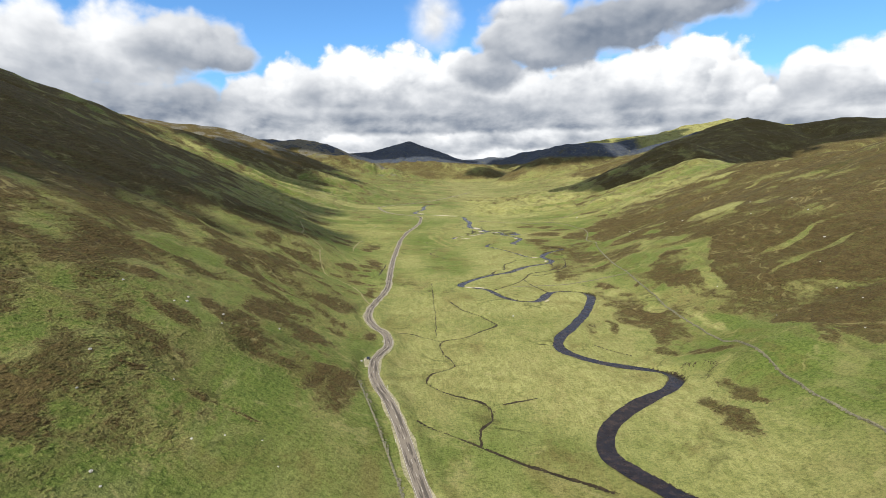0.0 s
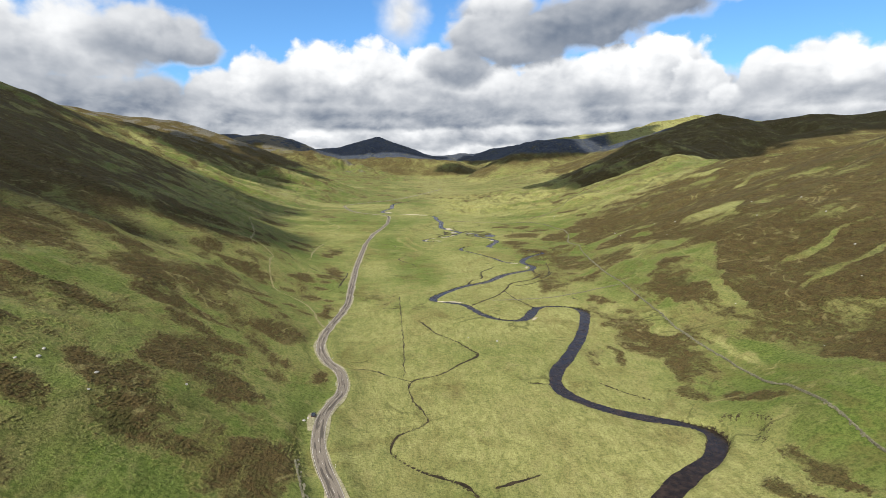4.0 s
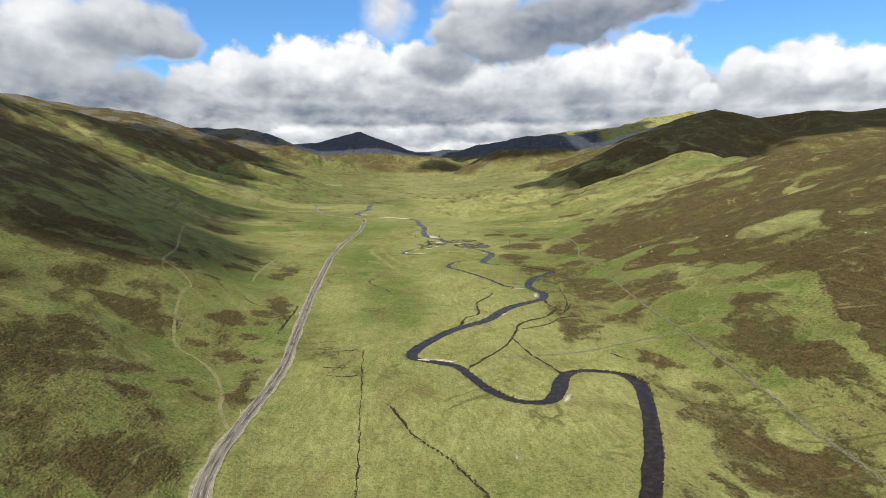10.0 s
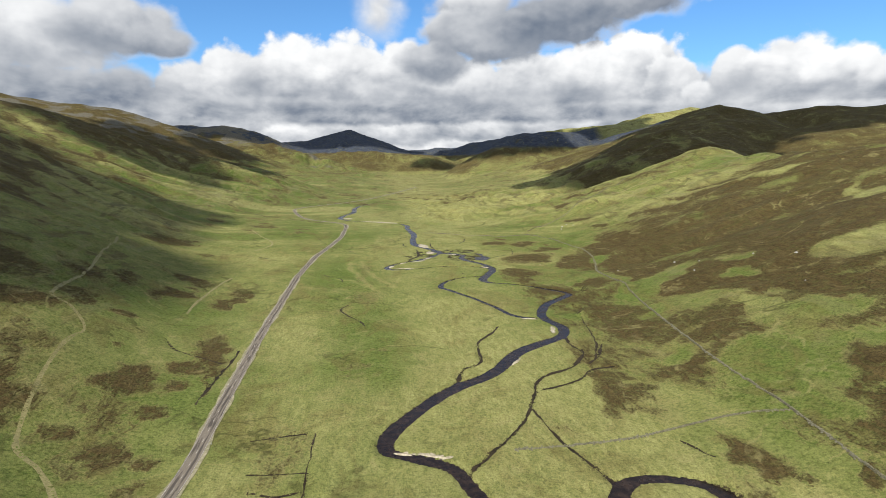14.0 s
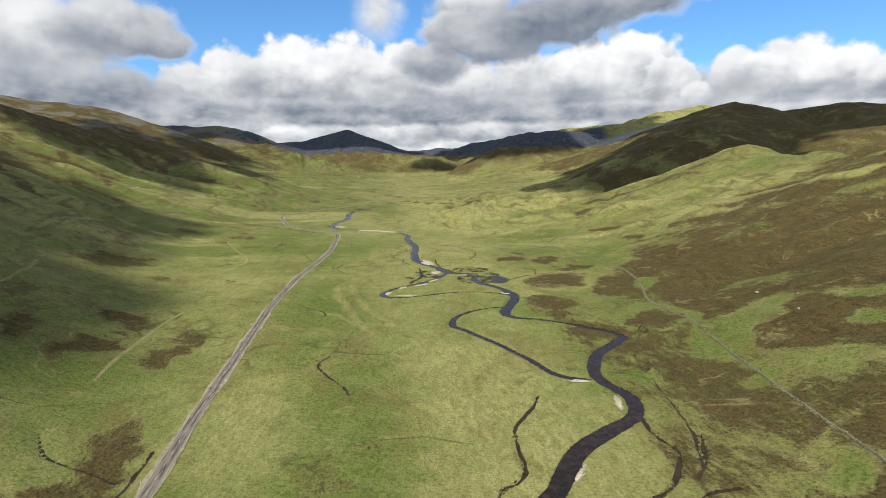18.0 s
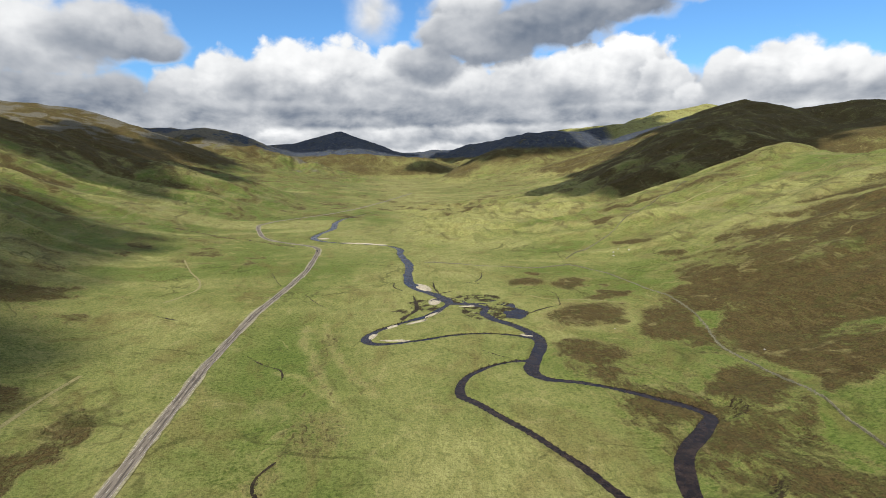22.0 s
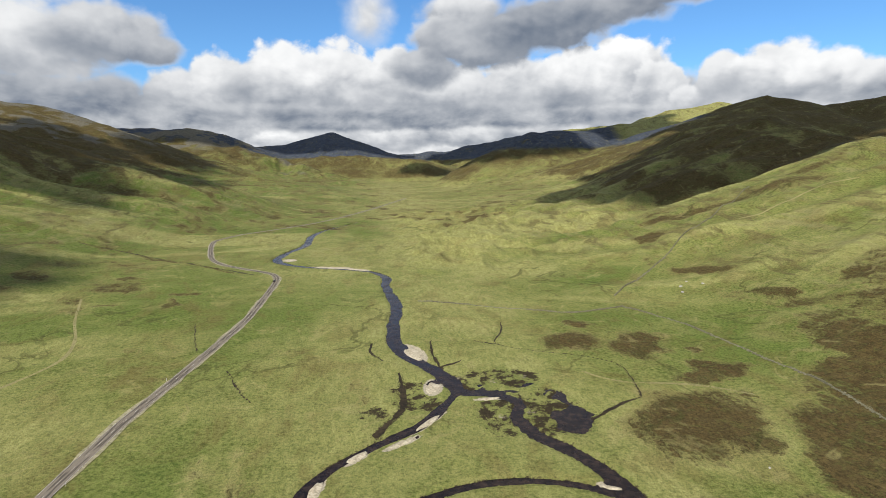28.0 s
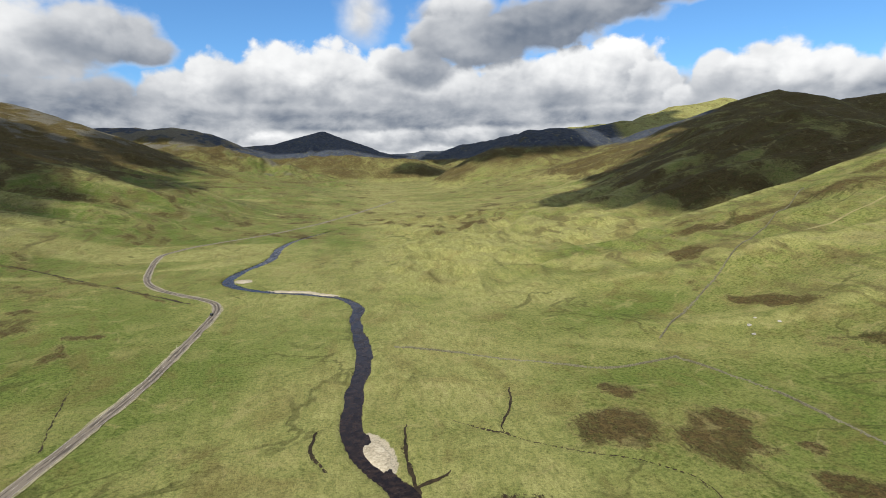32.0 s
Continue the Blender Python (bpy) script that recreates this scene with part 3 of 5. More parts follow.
SIDE_MIDDLE = [(128, 722, 3.5), (114, 730, 3.5), (103, 758, 4), (90, 786, 4.5), (75, 811, 5), (69, 821, 5.5), (74, 839, 5), (85, 851, 4.5), (97, 858, 4), (112, 861, 4)]
BURNS = {
    "field_drain": [(-12, 234, 1.6), (2, 224, 1.6), (16, 214, 2.0), (30, 202, 2.2), (45, 191, 2.4), (60, 180, 2.6)],
    "lower_burn": [(16, 214, 1.6), (17, 229, 1.4), (23, 240, 1.6), (23, 252, 2.8), (16, 262, 2.4), (3, 270, 1.4), (-7, 283, 1.5), (-5, 297, 1.3), (8, 312, 1.1), (1, 337, 1.3), (1, 360, 1.8), (17, 371, 1.4), (29, 387, 1.6), (41, 402, 2.6), (37, 416, 2.2), (29, 433, 1.6), (18, 450, 1.4), (12, 469, 1.8), (7, 482, 2.2)],
    "roadside_drain": [(-36, 376, 2.2), (-23, 377, 1.8), (-12, 369, 1.5), (1, 360, 1.6)],
    "old_channel": [(97, 706, 2.2), (90, 692, 2.0), (78, 673, 2.2), (74, 640, 1.8), (63, 629, 2.6), (57, 612, 3.0), (50, 603, 3.0)],
    "old_meander": [(136, 678, 3), (134, 660, 2.6), (136, 645, 2.4), (122, 625, 2.8), (104, 614, 2.6), (96, 603, 2.6), (93, 592, 2.2), (78, 560, 1.6), (62, 540, 2.2), (52, 528, 2.5)],
    "dry_meander": [(152, 658, 1.6), (144, 641, 2.2), (133, 628, 1.2)],
    "field_burn": [(145, 620, 1.8), (131, 618, 2), (118, 605, 1.8), (98, 597, 2)],
    "short_burn": [(87, 582, 1.4), (91, 548, 1.6), (96, 530, 2.2), (101, 512, 2.6)],
    "braid_west": [(58, 1012, 1.6), (58.5, 992, 3.2), (57, 970, 4.2), (50, 956, 4), (46, 946, 4)],
    "backwater": [(44, 1062, 1.0), (43, 1045, 1.6), (50, 1030, 1.2)],
    "backwater_inner": [(79, 1062, 1.0), (77, 1040, 1.8), (80, 1014, 1.6)],
    "backwater_spur": [(76, 1018, 2.0), (88, 1022, 1.8), (92, 1026, 0.9)],
    "field_ditch": [(-9, 563, 0.8), (-6, 480, 0.8), (-4, 420, 0.8), (-3, 367, 0.8)],
    "peat_cut": [(-34, 557, 0.9), (-22, 561, 1.3), (-10, 563, 0.9)],
    "peat_cutting": [(-27, 521, 1.0), (-17, 517, 1.4), (-9, 519, 1.0)],
    "peat_drain": [(-30, 532, 0.8), (-7, 531, 0.8)],
    "hill_burn": [(-8, 770, 1.2), (-13, 757, 1.6), (-8, 742, 1.4), (2, 726, 1.8), (6, 714, 1.0)],
    "lower_pool": [(30, 258, 1.2), (40, 262, 2.0), (48, 266, 1.0)],
    "middle_pool": [(62, 355, 1.0), (67, 354, 2.2), (73, 353, 1.2)],
    "terrace_ditch": [(99, 352, 1.2), (106, 340, 1.8), (116, 326, 1.2)],
    "right_inlet": [(128, 1092, 1.0), (124, 1072, 1.2), (116, 1050, 1.0), (132, 1036, 1.2), (160, 1020, 1.0), (172, 1002, 1.2), (166, 968, 1.6)],
    "scarp_burn": [(98, 1063, 1.0), (110, 1052, 1.6), (118, 1048, 1.0)],
    "flat_burn": [(90, 880, 0.9), (98, 868, 1.1), (108, 863, 1.2)],
    "hill_drain": [(-107, 668, 1.0), (-99, 656, 1.8), (-92, 653, 1.4), (-81, 649, 1.6), (-68, 643, 1.2)],
    "verge_ditch": [(-65, 667, 1.0), (-65, 642, 1.6), (-66, 615, 1.8), (-66, 590, 1.0)],
    "terrace_scar": [(159, 713, 1.0), (152, 670, 1.2), (145, 648, 2.0), (138, 632, 1.2)],
    "upper_drain": [(-73, 1115, 0.8), (-62, 1079, 1.0), (-55, 1057, 0.8)],
    "upper_rill": [(-30, 1026, 0.8), (-17, 997, 1.4), (-9, 984, 0.9)],
    "hill_gully": [(-277, 1387, 2.6), (-218, 1376, 2.6), (-140, 1328, 2.6), (-69, 1275, 2.6)],
    "terrace_step": [(-44, 884, 0.8), (-31, 869, 1.5), (-21, 861, 1.7), (-19, 848, 0.9)],
    "field_gash": [(-124, 967, 0.8), (-111, 958, 2.0), (-106, 956, 0.9)],
    "wall_gash": [(137, 537, 1.0), (140, 529, 1.8), (143, 522, 1.0)],
    "inlet_burn": [(166, 968, 1.6), (154, 962, 2), (143, 955, 2.4), (134, 950, 2.6)],
}
ROAD_LOWER = [(14, 95), (4, 135), (-4, 168), (-10, 192), (-16, 218), (-23, 243), (-31, 265), (-35, 281), (-37, 300), (-36, 318), (-33, 336), (-34, 352), (-38, 368), (-46, 382), (-53, 402), (-55, 425), (-54, 460),
              (-51, 525), (-54, 590), (-57, 650), (-60, 720), (-61, 806), (-62, 860), (-61, 888)]
ROAD_UPPER = [(-61, 888), (-58, 962), (-51, 1020), (-45, 1075), (-41, 1120), (-41, 1170), (-42, 1232), (-46, 1262), (-57, 1281), (-88, 1305), (-108, 1323), (-127, 1352), (-143, 1402), (-160, 1474), (-156, 1512),
              (-139, 1560), (-94, 1638), (-32, 1769), (45, 2000), (126, 2283)]


def smooth_line(pts, step=2.0):
    """Points at even steps along a smooth curve through pts; further columns are carried along."""
    p = [Vector(q) if len(q) == 3 else Vector((*q, 0)) for q in pts]
    out = []
    for i in range(len(p) - 1):
        a, b, c, d = p[max(i - 1, 0)], p[i], p[i + 1], p[min(i + 2, len(p) - 1)]
        k = max(2, int((c.xy - b.xy).length / step))
        m1, m2 = (c - a) * 0.5, (d - b) * 0.5
        for j in range(k):
            t = j / k
            out.append(tuple((2 * t**3 - 3 * t**2 + 1) * b + (t**3 - 2 * t**2 + t) * m1 + (-2 * t**3 + 3 * t**2) * c + (t**3 - t**2) * m2))
    out.append(tuple(p[-1]))
    return np.array(out)


def graded(start, stops):
    """Coordinates from start: stops are (end, step at the end), the step changing evenly."""
    v, step = [start], stops[0][1]
    for end, last in stops:
        first, begin = step, v[-1]
        while v[-1] < end - 1e-6:
            f = (v[-1] - begin) / max(end - begin, 1e-6)
            step = first + (last - first) * f
            v.append(min(end, v[-1] + max(step, 0.5)))
        step = last
    return np.array(v)


GX = np.concatenate([-graded(-20, [(90, 1.7), (300, 3.6), (900, 16), (2700, 60)])[::-1], graded(21.7, [(215, 1.7), (420, 3.6), (1000, 16), (2800, 60)])])
GY = np.concatenate([-graded(-110, [(-60, 4), (200, 20), (1600, 90)])[::-1], graded(111.7, [(1200, 1.7), (1500, 3.2), (2400, 9), (5200, 22)])])
XX, YY = np.meshgrid(GX, GY)
ZZ = land(XX, YY)


def level_line(line, drop, window=41):
    """Height along a centre line: the ground smoothed along it, less drop."""
    z = land(line[:, 0], line[:, 1])
    k = min(window, len(z) // 2 * 2 - 1)
    zz = np.pad(z, k // 2, mode="edge")
    return np.convolve(zz, np.ones(k) / k, "valid") - drop


def near_field(line, reach):
    """Distance of the ground's vertices to a line, its height and width at the nearest place."""
    dist, zs, ws = np.full(XX.shape, 1e9), np.zeros(XX.shape), np.zeros(XX.shape)
    for (xa, ya, wa, za), (xb, yb, wb, zb) in zip(line[:-1], line[1:]):
        i0, i1 = np.searchsorted(GX, min(xa, xb) - reach), np.searchsorted(GX, max(xa, xb) + reach)
        j0, j1 = np.searchsorted(GY, min(ya, yb) - reach), np.searchsorted(GY, max(ya, yb) + reach)
        sl = np.s_[j0:j1, i0:i1]
        x, y = XX[sl], YY[sl]
        dx, dy = xb - xa, yb - ya
        s = np.clip(((x - xa) * dx + (y - ya) * dy) / (dx * dx + dy * dy + 1e-9), 0, 1)
        d = np.hypot(x - xa - s * dx, y - ya - s * dy)
        near = d < dist[sl]
        dist[sl] = np.where(near, d, dist[sl])
        zs[sl] = np.where(near, za + s * (zb - za), zs[sl])
        ws[sl] = np.where(near, wa + s * (wb - wa), ws[sl])
    return dist, zs, ws


PEAT = np.zeros(XX.shape)
GRAVEL = np.zeros(XX.shape)

# the road's bed
ROAD_W = 5.4
road_line = smooth_line(ROAD_LOWER[:-1] + ROAD_UPPER, 3.0)
road_z = level_line(road_line, -0.25, 25)
road_full = np.column_stack([road_line[:, :2], np.full(len(road_line), ROAD_W), road_z])
d, z, w = near_field(road_full, 16)
f = 1 - ramp(d, 4.2, 12)
ZZ = ZZ * (1 - f) + (z - 0.22) * f
ROAD_D = d


def carve(line, depth, bank, peat=0.7):
    global ZZ, PEAT
    dist, zs, ws = near_field(line, 16)
    rim = dist - ws * 0.5
    f = 1 - ramp(rim, -1.3, bank)
    ZZ = np.where(dist < 1e8, np.minimum(ZZ, ZZ * (1 - f) + (zs - depth) * f), ZZ)
    PEAT = np.maximum(PEAT, np.where(dist < 1e8, peat * (1 - ramp(rim, -0.4, bank * 0.7)), 0))
    return dist, rim


WATER_LINES = {}
for key, pts in (("river", RIVER_LOWER[:-1] + RIVER_MIDDLE[:-1] + RIVER_UPPER), ("river_loop", SIDE_LOOP), ("river_branch", SIDE_MIDDLE)):
    line = smooth_line(pts, 2.0)
    walk_on = np.arange(len(line), dtype=float)
    line[:, 2] *= 0.86 * (1 + 0.13 * fbm(walk_on, walk_on * 0 + 7.7, 9, 3, 901))
    line[:, 0] += 0.5 * fbm(walk_on, walk_on * 0 + 1.7, 7, 3, 911)
    WATER_LINES[key] = np.column_stack([line, level_line(line, 0.85 if key == "river" else 0.7)])
# the side arms meet the river at its own level
main = WATER_LINES["river"]
for key in ("river_loop", "river_branch"):
    line = WATER_LINES[key]
    for end in (0, -1):
        k = np.argmin(np.hypot(main[:, 0] - line[end, 0], main[:, 1] - line[end, 1]))
        off = main[k, 3] - line[end, 3]
        s = np.hypot(line[:, 0] - line[end, 0], line[:, 1] - line[end, 1])
        line[:, 3] += off * np.clip(1 - s / 60, 0, 1)
    line[:, 3] = np.minimum(line[:, 3], level_line(line, 0.45)) - 0.02
for key, line in WATER_LINES.items():
    carve(line, 0.6, 1.4)
for key, pts in BURNS.items():
    line = smooth_line(pts, 1.5)
    WATER_LINES[key] = np.column_stack([line, level_line(line, 0.55)])
    k = np.array([np.min(np.where(np.hypot(main[:, 0] - a, main[:, 1] - b) < 14, main[:, 3] - 0.01, 1e9)) for a, b in line[:, :2]])
    WATER_LINES[key][:, 3] = np.minimum(WATER_LINES[key][:, 3], k)
    carve(WATER_LINES[key], 0.1, 1.6, 0.55)


# eroded bluffs above the outer bends: a mound, cut away towards the water
for cx, cy, rx, ry, tall, bx, by, br in ((166, 280, 36, 34, 5.0, 126, 281, 12.5), (200, 782, 24, 24, 3.6, 177, 786, 8.5), (168, 730, 9, 34, 2.4, 156, 735, 9)):
    m = 1 - ramp(np.hypot((XX - cx) / rx, (YY - cy) / ry), 0.35, 1.3)
    cut = 1 - ramp(np.hypot(XX - bx, YY - by) - br, -1.5, 1.5)
    ZZ = ZZ + tall * m * (1 - cut) * (ramp(np.hypot(XX - bx, YY - by) - br, -1, 3))
    PEAT = np.maximum(PEAT, 0.50 * ramp(m, 0.02, 0.2) * (1 - ramp(np.abs(np.hypot(XX - bx, YY - by) - br - 1.6), 2.2, 4.2)) * (0.8 + 0.4 * fbm(XX, YY, 5, 2, 331)))
# the braided shallows: gravel islands just over or under one sheet of water
main = WATER_LINES["river"]
reach = (main[:, 1] > 926) & (main[:, 1] < 1014)
delta_level = np.polyfit(main[reach, 1], main[reach, 3], 1)
blend = ramp(main[:, 1], 915, 935) * (1 - ramp(main[:, 1], 1005, 1030))
main[:, 3] = main[:, 3] * (1 - blend) + np.polyval(delta_level, main[:, 1]) * blend
warp_x, warp_y = XX + 5 * fbm(XX, YY, 14, 3, 341), YY + 5 * fbm(XX, YY, 14, 3, 351)


def oval(cx, cy, rx, ry, soft=0.3):
    return 1 - ramp(np.hypot((warp_x - cx) / rx, (warp_y - cy) / ry), 1 - soft, 1 + soft)


delta = np.maximum.reduce([oval(112, 960, 27, 26), oval(102, 1000, 25, 12), oval(64, 983, 11, 19), oval(46, 965, 4, 8), oval(92, 996, 13, 13)])
pool = np.maximum.reduce([oval(133, 976, 9, 8), oval(131, 951, 7, 15), oval(120, 990, 10, 3.5), oval(101, 984, 12, 3)]) * (1 - oval(126, 970, 5, 7))
level = np.polyval(delta_level, YY)
rush = fbm(XX, YY, 4.2, 3, 361, 0.65)
isles = level + 0.16 + 0.16 * rush - 0.9 * pool
ZZ = ZZ * (1 - delta) + np.minimum(ZZ, isles) * delta
PEAT = np.maximum(PEAT, delta * np.clip(0.56 + 0.34 * fbm(XX, YY, 3.6, 2, 301, 0.7), 0, 0.9))
GRAVEL = np.maximum(GRAVEL, delta * np.clip(0.6 * fbm(XX, YY, 9, 3, 321) - 0.04, 0, 0.5))


def water_level(x, y, keys=("river", "river_loop", "river_branch")):
    best = (1e9, 0)
    for key in keys:
        line = WATER_LINES[key]
        d = np.hypot(line[:, 0] - x, line[:, 1] - y)
        i = int(np.argmin(d))
        best = min(best, (float(d[i]), float(line[i, 3])))
    return best[1]


# pale shingle bars: x, y, half sizes, turn
BARS = [(67, 1042, 15, 5.5, 106), (73, 992, 9, 4.5, 82), (26, 914, 7, 2.4, 76), (40, 903, 9, 1.8, -8), (39, 933, 7, 2.6, 50), (68, 957, 12, 2.0, 50), (56, 941, 9, 1.8, 36), (124, 903, 5, 1.6, -30), (123, 721, 6, 2, -10), (132.3, 694, 1.5, 8, -12),
        (-2, 1309, 22, 3.6, -14), (25, 1296, 16, 3.0, -30), (-47, 1352, 7, 8, 20), (40, 540, 8, 1.2, -20), (27, 543, 5, 1.2, -15), (94, 482, 1.3, 5, -30), (97, 976, 7, 1.8, 8), (94, 638, 1.4, 7, -34)]
for cx, cy, rx, ry, turn in BARS:
    c, q = math.cos(radians(turn)), math.sin(radians(turn))
    m = 1 - ramp(np.hypot(((XX - cx) * c + (YY - cy) * q) / rx, (-(XX - cx) * q + (YY - cy) * c) / ry), 0.9, 1.35)
    ZZ = np.where(m > 0, np.minimum(ZZ, ZZ * (1 - m) + (water_level(cx, cy) + 0.05) * m), ZZ)
    GRAVEL, PEAT = np.maximum(GRAVEL, 0.9 * m), PEAT * (1 - m)


def ground_at(x, y):
    """Height of the finished ground (on the sheet's own grid)."""
    x, y = np.atleast_1d(np.asarray(x, float)), np.atleast_1d(np.asarray(y, float))
    i = np.clip(np.searchsorted(GX, x) - 1, 0, len(GX) - 2)
    j = np.clip(np.searchsorted(GY, y) - 1, 0, len(GY) - 2)
    u, v = (x - GX[i]) / (GX[i + 1] - GX[i]), (y - GY[j]) / (GY[j + 1] - GY[j])
    return (ZZ[j, i] * (1 - u) + ZZ[j, i + 1] * u) * (1 - v) + (ZZ[j + 1, i] * (1 - u) + ZZ[j + 1, i + 1] * u) * v


# ---- what grows where ----
def blob(x, y, cx, cy, rx, ry, turn=0.0, soft=0.35):
    c, s = math.cos(radians(turn)), math.sin(radians(turn))
    u, v = ((x - cx) * c + (y - cy) * s) / rx, (-(x - cx) * s + (y - cy) * c) / ry
    return 1 - ramp(np.hypot(u, v), 1 - soft, 1 + soft)


def plant():
    x, y = XX, YY
    h = ZZ - valley_floor(x, y)
    streak = fbm(x + 0.5 * y, y * 0.55 - 0.2 * x, 26, 4, 101, 0.6)
    spots = fbm(x, y, 46, 4, 111, 0.55)
    u, v = x + 5 * fbm(x, y, 18, 3, 201), y + 6 * fbm(x, y, 18, 3, 211)
    left = ramp(-x, 40, 95)
    wall_x = np.interp(y, (100, 300, 450, 640, 750, 860, 1020, 1100), (172, 166, 172, 190, 204, 224, 252, 225))
    off = x - wall_x
    edge = np.interp(y, (150, 288, 352, 437, 557, 640, 720, 900, 1150), (28, 28, 36, 48, 80, 72, 24, 8, 60))
    dens_left = left * (0.37 - 0.27 * ramp(y, 520, 820)) * (1 - 0.7 * ramp(y, 500, 560) * (1 - ramp(-x, 130, 170)))
    dens_left += left * (0.50 * ramp(h, 45, 95) + 0.35 * ramp(h, 85, 130)) * (1 - 0.6 * ramp(y, 1200, 1400))
    dens_right = ramp(u - wall_x, edge - 4, edge + 4) * (0.98 - 0.88 * ramp(y, 985, 1085))
    high = ramp(ZZ, 120, 230)
    dens_far = 0.45 * ramp(y, 1500, 1700) * ramp(-x, 330, 480) * ramp(h, 50, 90) * (1 - ramp(y, 2700, 3000)) + ramp(y, 1350, 1800) * (0.26 + 0.46 * ramp(h + 14 * fbm(x, y, 160, 3, 191), 45, 130))
    low_right = 0.36 * ramp(x, 118, 150) * ramp(y, 300, 380) * (1 - ramp(off, edge - 6, edge + 6)) * (1 - ramp(y, 850, 915))
    dens = np.maximum(np.maximum(dens_left, dens_right), np.maximum(np.maximum(dens_far, low_right), 0.6 * high * ramp(y, 700, 1200)))
    nose = ramp(x, 330, 460) * ramp(y, 1380, 1480) * (1 - ramp(y, 2500, 2700)) * ramp(h, 25, 70)
    dens = np.maximum(dens, 0.8 * nose)
    calm = 1 - 0.45 * ramp(y, 1500, 2300)
    heath = np.clip(dens + calm * (0.38 * streak + 0.30 * spots) * (dens > 0.03), 0, 1.3) * ramp(dens, 0.02, 0.15)
    for group, much in ((HEATH_LEFT_NEAR, 0.78), (HEATH_LEFT_HIGH, 0.78), (HEATH_LEFT_MID, 0.72), (HEATH_LEFT_UP, 0.62), (HEATH_RIGHT_LOW, 0.66), (HEATH_RIGHT_UP, 0.80), (HEATH_RIGHT_SLOPE, 0.72), (HEATH_RIGHT_MID, 0.70), (HEATH_ROADSIDE, 0.74), (HEATH_RIGHT_HIGH, 0.82)):
        for cx, cy, rx, ry, turn in group:
            heath = np.maximum(heath, much * blob(u, v, cx, cy, rx, ry, turn, soft=0.5))
    for cx, cy, rx, ry, turn in GREEN_RIGHT + GREEN_STRIPES + STRAW + GREEN_MID:
        heath = heath * (1 - 0.85 * blob(u, v, cx, cy, rx, ry, turn, soft=0.35))
    pale = 0.46 + 0.3 * fbm(x, y, 90, 4, 141) + (0.34 * ramp(x, 20, 80) - 0.10) * ramp(y, 1080, 1450) * (h < 60) + 0.10 * (1 - ramp(np.abs(x - 60), 60, 120)) * (y < 700) + 0.18 * (1 - ramp(np.abs(x - 45), 70, 110)) * ramp(y, 400, 460) * (1 - ramp(y, 760, 860)) - 0.16 * ramp(x, 120, 180) * (1 - ramp(y, 1150, 1250))
    pale = pale + 0.20 * (1 - ramp(y, 260, 480)) * (1 - ramp(x, 110, 140))
    # flats paler further up the glen: haze put into the grass colour
    pale = pale + 0.16 * ramp(y, 420, 800) * (1 - ramp(np.abs(x - 30), 110, 200))
    grassy = ramp(x, 1000, 1200) * ramp(y, 2850, 3000)
    heath, pale = heath * (1 - grassy), np.maximum(pale, grassy)
    rib, where = swells(x, y)
    pale = pale + where * (0.85 * ramp(rib, 0.74, 0.98) - 0.24)
    heath = np.maximum(heath, where * (0.62 + 0.25 * spots) * ramp(0.42 - rib, 0, 0.22) * ramp(h, 8, 26))
    for pts in RIBS:
        b = np.exp(-((to_line(u, v, pts)[0] / 9) ** 2))
        pale, heath = np.maximum(pale, 0.95 * b), heath * (1 - 0.8 * b)
    pale = pale * (1 - 0.35 * left * (1 - ramp(y, 400, 900)) - 0.1 * left) + 0.08 * ramp(h, 60, 160)
    lush = 0.40 + 0.30 * left * (1 - ramp(y, 330, 480)) + 0.45 * fbm(x, y, 130, 3, 151) + 0.1 * left - 0.25 * ramp(y, 1150, 1500) * ramp(x, 0, 60) + 0.22 * ramp(y, 1100, 1400) * (1 - ramp(x, -60, 60))
    for cx, cy, rx, ry, turn in LUSH_SPOTS + GREEN_RIGHT + GREEN_MID:
        b = blob(u, v, cx, cy, rx, ry, turn, soft=0.8)
        lush = np.maximum(lush, 0.72 * b)
        pale = pale * (1 - 0.6 * b)
    for cx, cy, rx, ry, turn in STRAW + STRAW_UP:
        pale = np.maximum(pale, 0.95 * blob(u, v, cx, cy, rx, ry, turn, soft=0.5))
    for pts, wide in SCROLLS:
        b = np.exp(-((to_line(u * 0.5 + x * 0.5, v * 0.5 + y * 0.5, pts)[0] / wide) ** 2))
        pale, heath = np.maximum(pale, 0.85 * b), np.maximum(heath, 0.30 * b)
    for cx, cy, rx, ry, turn in WET_SPOTS:
        heath = np.maximum(heath, 0.40 * blob(u, v, cx, cy, rx, ry, turn, soft=0.7))
    rock = 0.30 * ramp(ZZ, 160, 300) * (1 - ramp(y, 4000, 4300)) * (0.5 + fbm(x, y, 90, 3, 161))
    rock = np.maximum(rock, 0.40 * blob(x, y, -430, 3180, 380, 140, -14, 0.5) * (0.8 + 0.8 * fbm(x, y, 60, 3, 171)))
    rock = np.maximum(rock, 0.95 * ramp(y, 2200, 2500) * ramp(-x, 500, 800) * ramp(ZZ, 170, 250) * (0.55 + fbm(x, y, 50, 4, 181, 0.6)))
    # far heights that take the painted blue haze
    far_haze = np.maximum(ramp(y, 3900, 4300) * ramp(ZZ, 175, 235), ramp(y, 2450, 2650) * (1 - ramp(np.abs(x - 720), 420, 520)) * ramp(ZZ, 165, 225)) * (1 - grassy)
    deep = ramp(y, 2200, 2700) * ramp(h, 4, 30) * (1 - grassy)
    pale = pale * (1 - 0.45 * deep)
